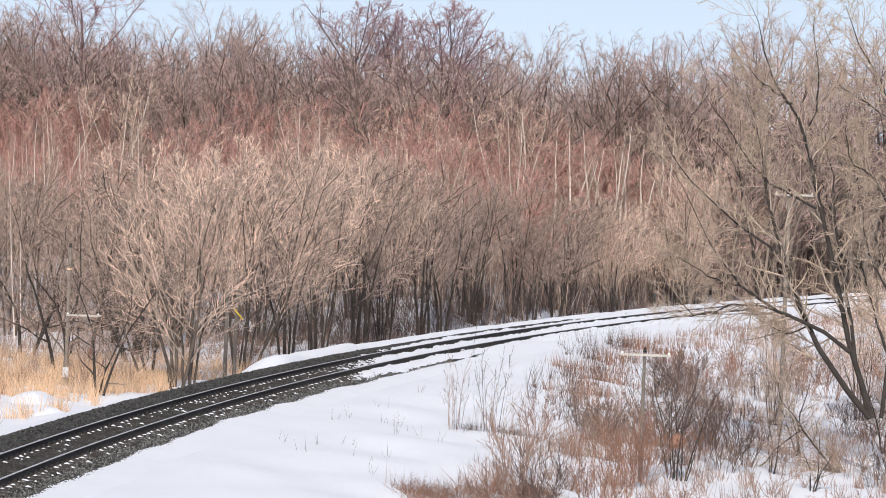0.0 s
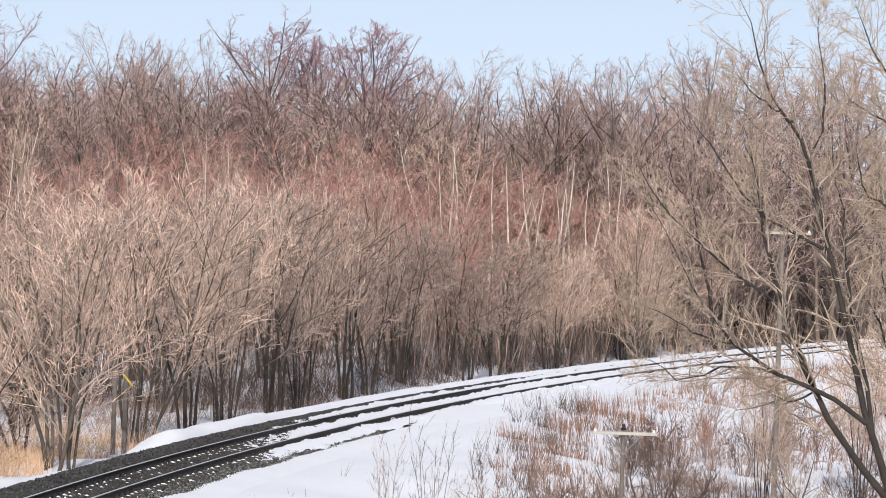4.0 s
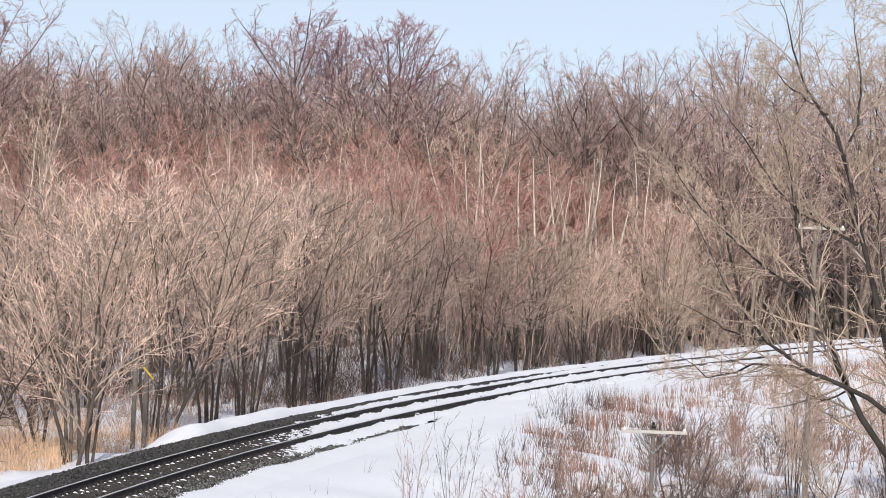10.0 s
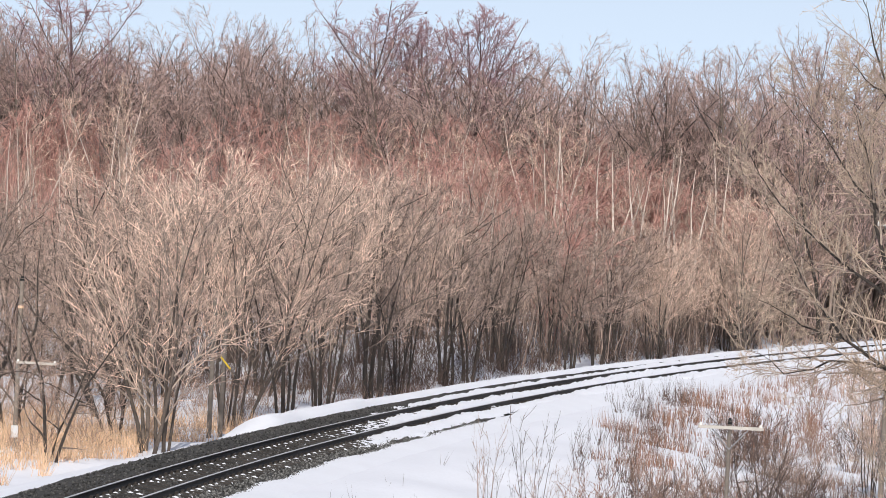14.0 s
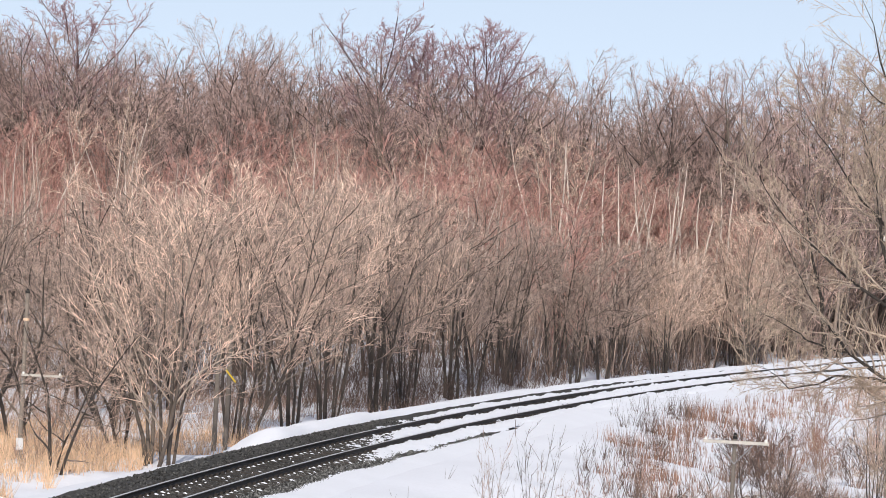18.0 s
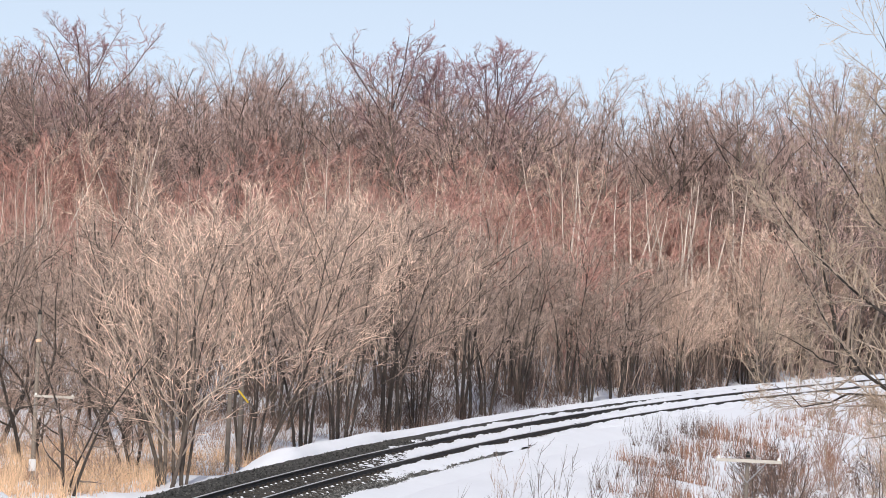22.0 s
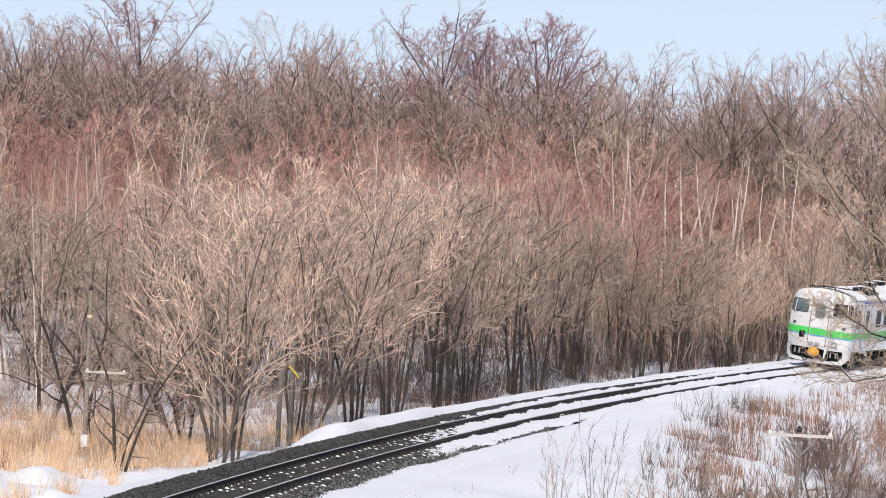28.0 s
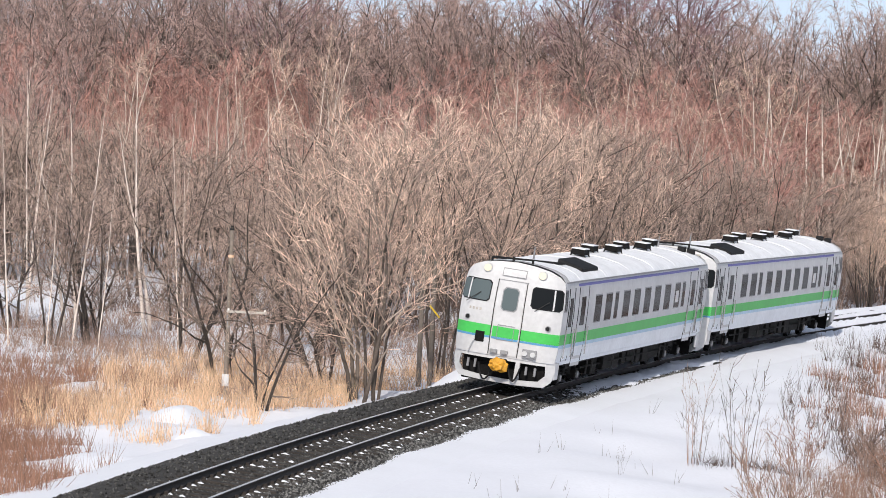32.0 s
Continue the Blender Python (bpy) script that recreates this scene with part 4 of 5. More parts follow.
    P3, D3, L3, r3 = sprout(rng, N2, R2, 5, 0.15, 1.0, 42, 0.6, 0.7)
    tree = tagged(new("bare_tree"), "tall bare tree with dark leaning stems standing in the snowy ditch", "tree")
    tree.matrix_basis = pose(foot[0], foot[1], 0)
    tv, tt = tubes(N0, R0 * 0.62, 7)
    piece("trunk", tri_mesh("near_trunk", tv, tt, DARK_BARK), tree)
    tagged(piece("limb_work", tri_mesh("near_limbs", *tubes(N1, np.clip(R1 * 0.85, 0.007, 0.03), 4), PALE_LIMB), tree), kind="stuff")
    cv, ct = joined([tubes(N2, np.maximum(R2, 0.0055), 3), wisps(rng, P3, D3, np.clip(L3, 0.18, 0.6), np.full(len(P3), 0.0045), 0.1)])
    piece("crown", tri_mesh("near_crown", cv, ct, TWIG_NEAR), tree)


build_near_tree()
for x, y, h in ((13.4, 116.0, 0.5), (17.5, 124.0, 0.6), (20.0, 132.0, 0.7)):
    plant(ALDER[int(x) % 4], x, y, h, x * 40, "ditch_sapling", "pale many-stemmed bare sapling in the snowy ditch", "tree", "ditch saplings", width=0.8)

for x, y, h in ((8.5, 101.5, 0.4), (9.2, 104.0, 0.36), (10.4, 108.0, 0.3), (11.5, 96.0, 0.3), (13.2, 104.0, 0.42), (16.6, 108.0, 0.45), (12.3, 91.0, 0.25)):
    plant(DARKTREE[int(x) % 2], x, y, h, x * 70, "dark_sapling", "dark-stemmed leafless sapling in the snowy ditch", "tree", "dark ditch saplings")


# ---- poles ----


def utility_pole(x, y, top, r, arm, arm_z, label, z=None, snow=True, wood=None):
    """A weathered wooden pole with a crossarm, insulators and snow on the arm. arm: its two ends across."""
    base = float(ground_z(x, y)) if z is None else z
    pole = tagged(new("utility_pole"), label, "utility pole", "old line-side poles")
    pole.matrix_basis = pose(x, y, base)
    h = top - base
    rodded("post", (0, 0, -0.4), (0, 0, h), r, wood or POLE_WOOD, pole, 12, r * 0.8)
    rodded("cap", (0, 0, h - 0.08), (0, 0, h + 0.06), r * 1.05, RUBBER, pole, 12, r * 0.5)
    a, b = arm
    za = arm_z - base
    ca = boxed("crossarm", (a, -r - 0.09, za - 0.035, b, -r, za + 0.04), PALE_WOOD, pole, 0.008, "pale weathered crossarm")
    if snow:
        bm = bmesh.new()
        rings = []
        for k in range(15):
            q = k / 14
            xx, thick = a - 0.03 + (b - a + 0.06) * q, (0.018 + 0.02 * noise.noise((q * 6, x, 2)) + 0.05 * (k in (1, 13))) * (0.4 if k in (0, 14) else 1)
            rings.append([bm.verts.new((xx, -r - 0.045 + 0.075 * math.cos(m * math.pi / 4) * (0.6 + 5 * thick), za + 0.035 + thick * max(-0.3, math.sin(m * math.pi / 4)))) for m in range(8)])
        for p, q in zip(rings, rings[1:]):
            for m in range(8):
                bm.faces.new((p[m], p[(m + 1) % 8], q[(m + 1) % 8], q[m]))
        bm.faces.new(rings[0]), bm.faces.new(rings[-1])
        bmesh.ops.recalc_face_normals(bm, faces=bm.faces)
        part("snow_cap", bm, SNOW, pole, "ridge of snow lying on the crossarm", True)
    for x1 in (a + 0.06, b - 0.06):
        bm = rod(bmesh.new(), (x1, -r - 0.05, za + 0.02), (x1, -r - 0.05, za + 0.1), 0.042, 0.03, 10)
        part("insulator", bm, CHINA, pole)
    rodded("brace", (a * 0.55, -r - 0.02, za - 0.04), (0, -r, za - 0.5), 0.014, GREY_METAL, pole, 6)
    rodded("brace", (b * 0.55, -r - 0.02, za - 0.04), (0, -r, za - 0.5), 0.014, GREY_METAL, pole, 6)
    return pole


utility_pole(6.85, 88.0, 2.16, 0.058, (-0.74, 0.77), 2.0, "short weathered utility pole with a pale crossarm in the brush", snow=False)
utility_pole(13.26, 112.0, 6.85, 0.085, (-0.54, 0.84), 6.7, "tall pale utility pole with a crossarm behind the bare tree", snow=False, wood=TALL_WOOD)
left_pole = utility_pole(-12.9, 117.5, 3.68, 0.075, (-0.05, 1.2), 1.08, "weathered utility pole among the trees beyond the track", snow=False, wood=TALL_WOOD)
rodded("marker_band", (0, 0, 4.3), (0, 0, 4.38), 0.095, REED, left_pole, 12, label="faded tan band round the pole")
boxed("notice_plate", (-0.11, -0.14, 0.3, 0.11, -0.1, 0.68), WHITE_PAINT, left_pole, 0.01, "small pale plate near the foot")


def build_guy_wire():
    """A stay wire down from a thin dark post, with a yellow guard."""
    x, y = -7.33, 124.6
    z0 = float(ground_z(x, y))
    stay = tagged(new("stay_post"), "dark wooden post with a stay wire and a yellow guard", "post")
    stay.matrix_basis = pose(x, y, z0)
    rodded("post", (0, 0, -0.3), (0, 0, 4.6), 0.085, POLE_WOOD, stay, 10, 0.07)
    a, b = Vector((0.416, -2.6, 1.337 - z0)), Vector((0.744, -2.6, 0.955 - z0))
    d = b - a
    rodded("wire", a - d * 1.1, a + d * 4.2, 0.008, WIRE, stay, 5)
    rodded("guard", a, b, 0.027, YELLOW, stay, 10, label="bright yellow plastic guard on the wire")
    rodded("second_post", (0.35, 0.1, -0.3), (0.38, 0.1, 4.2), 0.075, POLE_WOOD, stay, 10, 0.06)
    rodded("tie_bar", (0.0, -2.6, a.z + 0.33), (0.0, 0.0, a.z + 0.5), 0.02, WIRE, stay, 5)


build_guy_wire()


# ---- reeds, grass and brush ----


def blades(name, mask, n, lo, hi, mat, label, seed, area, width=0.012, lean=0.25, category="reeds", taller=0.0, clump=0):
    """Upright dry stalks over the part of area where mask(x, y) holds."""
    rng = np.random.default_rng(seed)
    x = rng.uniform(area[0], area[1], n * 3)
    y = rng.uniform(area[2], area[3], n * 3)
    keep = mask(x, y, rng)
    x, y = x[keep][:n], y[keep][:n]
    if clump:
        x, y = np.repeat(x[:n // clump], clump), np.repeat(y[:n // clump], clump)
        x, y = x + rng.normal(0, 0.13, len(x)), y + rng.normal(0, 0.3, len(x))
    m = len(x)
    z = ground_z(x, y) - 0.03
    h = rng.uniform(lo, hi, m) * (0.75 + 0.25 * waves(x, y, 0.8) * 0.6)
    h = h * (1 + taller * np.maximum(0, y - area[2]))
    d = np.stack([rng.normal(0, lean, m), rng.normal(0, lean, m), np.ones(m)], 1)
    V, T = spikes(np.stack([x, y, z], 1), d, np.maximum(h, 0.15), np.full(m, width))
    return tagged(new(name, tri_mesh(name, V, T, mat)), label, category, kind="stuff")


def left_reeds(x, y, rng):
    s, u = to_su(x, y)
    edge = 0.8 * waves(x, y, 0.5) + 0.5 * waves(y, x, 1.3)
    return (u < -7.2 + 0.5 * edge) & (u > -17 + 3 * edge) & (s < 40 + 3 * edge) & (s > 4 + 3 * edge) & (waves(x + 3, y, 0.42) > -0.45) & (np.hypot((x + 12.9) / 1.35, (y - 105.2) / 4.8) > 1) & (y > 100 + 2 * edge) & (x > -17 + edge)


def right_reeds(x, y, rng):
    s, u = to_su(x, y)
    edge = waves(x, y, 0.6) + 0.5 * waves(y, x, 1.6)
    near = 3.9 + np.interp(s, [0, 20, 40, 60, 90, 120], [6.0, 4.2, 1.2, 0.0, 0.2, 0.5])
    return (u > near + 0.5 * edge) & (u < near + 2.3 + edge) & (rng.random(len(x)) < 0.6) & (s > 24) & (s < 120)


def right_brush(x, y, rng):
    s, u = to_su(x, y)
    edge = waves(x, y, 0.5) + 0.5 * waves(y, x, 1.2)
    return (u > 9.0 + 0.8 * edge) & (u < 32) & (waves(x, y + 5, 0.55) > -0.05) & ((x < 0.105 * y) | (rng.random(len(x)) < 0.6))


def thicket(x, y, rng):
    s, u = to_su(x, y)
    edge = waves(x, y, 0.5)
    dense = np.interp(s, [40, 50, 64], [0.0, 0.5, 1.0])
    return (u < -7.2 - s * 0.03 + 0.6 * edge) & (u > -32) & (s > 15) & (s < 165) & (rng.random(len(x)) < dense)


def left_brush(x, y, rng):
    s, u = to_su(x, y)
    edge = waves(x, y, 0.6) + 0.5 * waves(y, x, 1.4)
    return (u < np.where(s < 8, -7.6, -11.5) + 1.2 * edge) & (u > -30) & (s > -25) & (s < 34) & (waves(x, y, 0.45) > -0.25)


blades("dry_reeds", left_reeds, 9500, 0.45, 1.35, REED, "tall straw-coloured dry reeds in the snow", 31, (-40, -5, 70, 150), 0.0095, 0.3, "reeds", 0, 14)
blades("rusty_weeds", left_brush, 20000, 0.4, 1.1, RUST_REED, "rust-brown dead weeds at the edge of the reeds", 36, (-50, -5, 60, 140), 0.012, 0.35, "weeds", 0, 16)


def left_thicket(x, y, rng):
    s, u = to_su(x, y)
    return (u < -14 - 0.25 * (s - 30) + 1.5 * waves(x, y, 0.5)) & (s > 26) & (waves(x, y, 0.7) > -0.5)


def in_patches(places):
    def mask(x, y, rng):
        keep = np.zeros(len(x), bool)
        for cx, cy, rx, ry in places:
            keep |= np.hypot((x - cx) / rx, (y - cy) / ry) < 0.8 + 0.3 * waves(x, y, 1.5)
        return keep
    return mask


blades("left_undergrowth", left_thicket, 7000, 0.3, 1.8, WEED, "pink-brown leafless undergrowth on the snow below the woods", 45, (-45, -12, 118, 175), 0.011, 0.4, "undergrowth", 0, 8)
blades("rust_thicket", in_patches(((-13.6, 84.5, 1.3, 5.0), (-15.5, 88.0, 2.5, 5.0), (-17.0, 96.0, 3.0, 5.0), (-18.5, 106.0, 3.0, 8.0), (-20.0, 118.0, 3.0, 8.0))), 8500, 0.4, 1.3, RUST_REED, "rust-brown dead weeds beside the reed bed", 46, (-24, -11, 74, 120), 0.009, 0.35, "weeds", 0, 12)
blades("dark_weeds", in_patches(((5.2, 112.0, 1.0, 6.0), (5.9, 104.0, 1.3, 5.0), (6.2, 118.0, 1.2, 6.0), (7.5, 128.0, 1.6, 8.0), (6.5, 97.0, 1.5, 4.0), (4.6, 94.5, 0.7, 2.5), (9.0, 138.0, 2.0, 8.0))), 1500, 0.4, 1.5, BRUSH_BROWN, "dark brown dead weeds in clumps along the snow slope", 47, (3, 14, 88, 150), 0.008, 0.3, "weeds", 0, 9)
blades("pale_weeds", in_patches(((4.4, 92.0, 1.2, 3.0), (5.6, 95.5, 1.4, 4.0), (7.2, 101.0, 1.8, 5.0))), 1300, 0.6, 1.6, WEED, "pale dead stalks at the edge of the ditch", 48, (2, 12, 84, 112), 0.006, 0.3, "weeds", 0, 6)


def far_thicket(x, y, rng):
    s, u = to_su(x, y)
    return thicket(x, y, rng) & (s > 92)


blades("brambles", in_patches(((0.6, 73.5, 0.9, 2.2), (1.9, 75.5, 1.0, 2.6), (3.2, 79.0, 0.9, 3.0), (2.9, 73.0, 1.0, 2.5))), 2600, 0.25, 0.8, RUST_REED, "low arching rust-brown brambles on the snow slope", 51, (-2, 6, 68, 86), 0.006, 0.9, "brambles", 0, 12)
blades("dark_brambles", in_patches(((0.6, 73.5, 0.9, 2.2), (1.9, 75.5, 1.0, 2.6), (3.2, 79.0, 0.9, 3.0), (2.1, 95.2, 0.6, 1.2), (3.3, 97.0, 0.7, 1.5))), 1500, 0.25, 0.8, BRUSH_BROWN, "dark dead bramble stems on the snow slope", 52, (-2, 6, 68, 100), 0.006, 0.7, "brambles", 0, 9)
blades("far_undergrowth", far_thicket, 16000, 0.6, 3.6, TWIG_DEEP, "tan-brown leafless undergrowth where the track leaves the view", 49, (-10, 60, 170, 260), 0.012, 0.45, "undergrowth", 0, 6)


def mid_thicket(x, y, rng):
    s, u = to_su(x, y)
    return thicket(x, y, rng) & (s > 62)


def pale_thicket(x, y, rng):
    s, u = to_su(x, y)
    return (u < -8.0 + 0.6 * waves(x, y, 0.5)) & (u > -30) & (s > 30) & (s < 66) & (waves(x, y, 0.6) > -0.35)


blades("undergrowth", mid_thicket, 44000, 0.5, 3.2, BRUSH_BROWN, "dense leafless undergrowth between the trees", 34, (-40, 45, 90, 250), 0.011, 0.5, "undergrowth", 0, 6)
blades("pale_undergrowth", pale_thicket, 8000, 0.3, 1.8, WEED, "pink-brown leafless undergrowth below the alders", 53, (-40, 10, 110, 185), 0.009, 0.5, "undergrowth", 0, 6)


def u_of(x, y):
    return to_su(x, y)[1]


def hill_cover(x, y, rng):
    s, u = to_su(x, y)
    return (u < -10.5) & (y > 172) & (np.abs(x + 3) < 0.24 * y)


def hill_red(x, y, rng):
    return hill_cover(x, y, rng) & (waves(x, y * 0.6, 0.13) > -0.6) & (u_of(x, y) < -20) & (y > 190) & (y < 219)


blades("hill_brushwood", hill_cover, 24000, 2.2, 6.0, TWIG_DEEP, "dense bare brushwood covering the hillside", 37, (-66, 66, 172, 290), 0.034, 0.2, "brushwood", 0.009)


def crest_cover(x, y, rng):
    return hill_cover(x, y, rng) & (y > 212)


blades("crest_brushwood", crest_cover, 34000, 4.5, 9.2, TWIG_GREY, "tangled grey-brown brushwood along the crest", 41, (-62, 62, 212, 262), 0.02, 0.3, "brushwood")
blades("red_brushwood", hill_red, 20000, 3.5, 7.6, TWIG_RED, "red-brown bare brushwood on the hillside", 38, (-55, 50, 184, 226), 0.03, 0.14, "brushwood")


def slope_stalks(x, y, rng):
    s, u = to_su(x, y)
    return (u > 3.2) & (u < 10) & (s > -14) & (s < 60)


blades("weed_stalks", slope_stalks, 170, 0.2, 0.8, BRUSH_BROWN, "scattered dead weed stalks poking through the snow", 39, (-8, 22, 70, 150), 0.006, 0.3, "reeds", 0, 3)
blades("dry_weeds", right_reeds, 6000, 0.4, 1.05, RUST_REED, "rust-brown dead weeds along the snow slope", 32, (-5, 40, 100, 210), 0.009, 0.18, "reeds", 0, 9)
blades("dry_grass", right_brush, 13000, 0.4, 1.3, WEED, "dead brown grass and stalks in the ditch", 33, (0, 40, 70, 175), 0.009, 0.35, "grass", 0, 20)


def snow_heap(x, y, rx, ry, h, seed):
    """A low rounded heap of old snow among the reeds."""
    V, T = [], []
    n, m = 20, 6
    for j in range(m + 1):
        for i in range(n):
            a, r = i * 2 * math.pi / n, j / m
            k = 1 + 0.22 * noise.noise((math.cos(a) * 1.3, math.sin(a) * 1.3, seed))
            px, py = x + rx * k * r * math.cos(a), y + ry * k * r * math.sin(a)
            V.append((px, py, float(ground_z(px, py)) + h * (math.cos(r * math.pi / 2) ** 1.2 + 0.15 * noise.noise((px, py, seed))) - 0.04))
    for j in range(m):
        for i in range(n):
            a, b = j * n + i, j * n + (i + 1) % n
            T += [(a, a + n, b), (b, a + n, b + n)]
    ob = new("snow_mound", tri_mesh("snow_mound", np.array(V), np.array(T), SNOW))
    ob.data.polygons.foreach_set("use_smooth", np.ones(len(T), dtype=bool))
    return tagged(ob, "low rounded mound of old snow beside dry reeds", "snow mound", "snow mounds")


for k, (x, y, rx, ry, h) in enumerate(((-13.0, 107.6, 1.0, 2.2, 0.48), (-17.0, 115.5, 1.6, 2.5, 0.4), (-13.4, 92.5, 1.5, 2.5, 0.16), (-12.2, 101.0, 1.1, 1.8, 0.3))):
    snow_heap(x, y, rx, ry, h, k + 3)

SHRUBS = [tree_meshes("shrub", 130 + i, 2.2, 7 + i, 30, 0.015, boughs=5, shoots=2, twigs=2, hairs=0, bough_from=0.15, bough_ang=26, bough_len=0.42, twig_r=0.006, twig_len=0.3, bark=m, limb=m, twig=m, spread=0.22, fine=False)
          for i, m in enumerate((WEED, BRUSH_BROWN, RUST_REED))]
WANDS = [tree_meshes("wand", 150 + i, 2.4, 6, 15, 0.011, boughs=2, shoots=1, twigs=1, hairs=0, bough_from=0.45, bough_ang=18, bough_len=0.28, twig_r=0.0035, twig_len=0.2, up=0.03, wob=0.06, bark=m, limb=m, twig=m, spread=0.14, fine=False) for i, m in enumerate((WEED, BRUSH_BROWN))]


def build_brush():
    rng = random.Random(44)
    for x, y, k, h in ((1.33, 94.1, 0, 1.1), (1.5, 94.4, 1, 0.7), (2.55, 95.2, 1, 1.3), (2.75, 95.0, 0, 0.75), (-0.4, 88.6, 1, 0.3), (2.2, 96.6, 1, 0.5), (3.4, 97.5, 0, 0.6)):
        plant(WANDS[k], x, y, h, rng.uniform(0, 360), "willow_shrub", "leafless shrub of thin wands in the snow", "shrub", "shrubs on the snow slope")
    n = 0
    while n < 84:
        y = rng.uniform(76, 165)
        x = rng.uniform(2, y * 0.17)
        s, u = to_su(x, y)
        if u < 9.3 + 1.2 * math.sin(y * 0.3) or u > 28 or (y < 95 and rng.random() < 0.5) or (x > 0.1 * y and rng.random() < 0.35):
            continue
        plant(rng.choice(SHRUBS), x, y, rng.uniform(0.5, 1.05), rng.uniform(0, 360), "brush_shrub", "tangled leafless shrub in the snowy ditch", "shrub", "ditch shrubs")
        n += 1
    for i in range(15):
        s = rng.uniform(-8, 46)
        x, y = on_track(s, rng.uniform(-20, -7.5))
        plant(rng.choice(SHRUBS), x, y, rng.uniform(0.4, 0.8), rng.uniform(0, 360), "brush_shrub", "leafless shrub among the dry reeds", "shrub", "reed-bed shrubs")


build_brush()


def build_pole_shrub():
    """The dark shrub behind the short pole, with a ball of dead leaves caught in it."""
    meshes = tree_meshes("dark_shrub", 171, 3.4, 8, 20, 0.03, boughs=5, shoots=3, twigs=3, hairs=1, bough_from=0.25, bough_ang=28, bough_len=0.45, twig_r=0.005, twig_len=0.4, bark=DARK_BARK, limb=BRUSH_BROWN, twig=BRUSH_BROWN, spread=0.22, fine=False)
    shrub = plant(meshes, 8.15, 91.0, 1.0, 40, "dark_shrub", "dark leafless shrub with a ball of dead leaves behind a pole", "shrub")
    zc = -0.73 - float(ground_z(8.15, 91.0))
    bm = bmesh.new()
    bmesh.ops.create_icosphere(bm, subdivisions=3, radius=0.24)
    for v in bm.verts:
        v.co = v.co * (1 + 0.25 * noise.noise(v.co * 9) + 0.15 * noise.noise(v.co * 23)) + Vector((0, 0, zc))
    part("leaf_ball", bm, RUST_REED, shrub, "ball of dead brown leaves")


build_pole_shrub()


# ---- the train ----
BODY = [(1.40, 0.95), (1.44, 1.25), (1.45, 2.0), (1.44, 2.6), (1.40, 3.08), (1.36, 3.2), (1.22, 3.34), (0.95, 3.45), (0.5, 3.53), (0.0, 3.56)]
HALF = 10.4


def half_width(z):
    return float(np.interp(z, [p[1] for p in BODY], [p[0] for p in BODY]))


def roof_z(x):
    return float(np.interp(abs(x), [p[0] for p in BODY[:3:-1]], [p[1] for p in BODY[:3:-1]]))


def nose(xi, z):
    """How far behind the car's very front the end wall stands, at xi (-1..1) across and z up."""
    return 0.32 * abs(xi) ** 5 + 0.16 * max(0, z - 2.3) ** 1.3 + 0.5 * max(0, z - 3.3) ** 1.2


def end_patch(name, z0, z1, x0, x1, off, mat, car, front, label="", nx=20, nz=8, thick=0.0, rounded=False):
    """A patch of the curved end wall, off metres proud of it, between heights and across from x0 to x1 (-1..1)."""
    bm = bmesh.new()
    sign = -1 if front else 1
    grid = []
    for j in range(nz + 1):
        row = []
        for i in range(nx + 1):
            xi = x0 + (x1 - x0) * i / nx
            k = j / nz
            z = z0 + (z1 - z0) * k
            x = xi * half_width(min(z, 3.2))
            zt = roof_z(x) - 0.01
            if z > zt:
                z = zt
            row.append(bm.verts.new((x, sign * (HALF - nose(xi, z) + off), z)))
        grid.append(row)
    for j in range(nz):
        for i in range(nx):
            bm.faces.new((grid[j][i], grid[j][i + 1], grid[j + 1][i + 1], grid[j + 1][i]))
    if rounded:
        for j, i in ((0, 0), (0, nx), (nz, 0), (nz, nx)):
            bm.verts.remove(grid[j][i])
        for a, b, c in ((grid[0][1], grid[1][1], grid[1][0]), (grid[0][-2], grid[1][-2], grid[1][-1]), (grid[-1][1], grid[-2][1], grid[-2][0]), (grid[-1][-2], grid[-2][-2], grid[-2][-1])):
            bm.faces.new((a, b, c))
    bmesh.ops.recalc_face_normals(bm, faces=bm.faces)
    if thick:
        bmesh.ops.solidify(bm, geom=bm.faces[:], thickness=thick)
    return part(name, bm, mat, car, label, not thick)


def side_strip(name, z0, z1, y0, y1, side, off, mat, car, label="", nz=3):
    """A thin plate lying on the car's side, off metres proud."""
    bm = bmesh.new()
    rows = []
    for j in range(nz + 1):
        z = z0 + (z1 - z0) * j / nz
        x = side * (half_width(z) + off)
        rows.append([bm.verts.new((x, y, z)) for y in (y0, y1)])
    for a, b in zip(rows, rows[1:]):
        bm.faces.new((a[0], a[1], b[1], b[0]))
    geom = bmesh.ops.extrude_face_region(bm, geom=bm.faces[:])["geom"]
    bmesh.ops.translate(bm, vec=(-side * (off + 0.03), 0, 0), verts=[g for g in geom if isinstance(g, bmesh.types.BMVert)])
    bmesh.ops.recalc_face_normals(bm, faces=bm.faces)
    return part(name, bm, mat, car, label)


def side_window(v0, v1, z0, z1, side, car, name="side_window"):
    y0, y1 = v0 - HALF, v1 - HALF
    w = side_strip(name, z0, z1, y0, y1, side, 0.006, GREY_METAL, car)
    side_strip("pane", z0 + 0.035, z1 - 0.035, y0 + 0.035, y1 - 0.035, side, 0.011, GLASS, w)
    return w


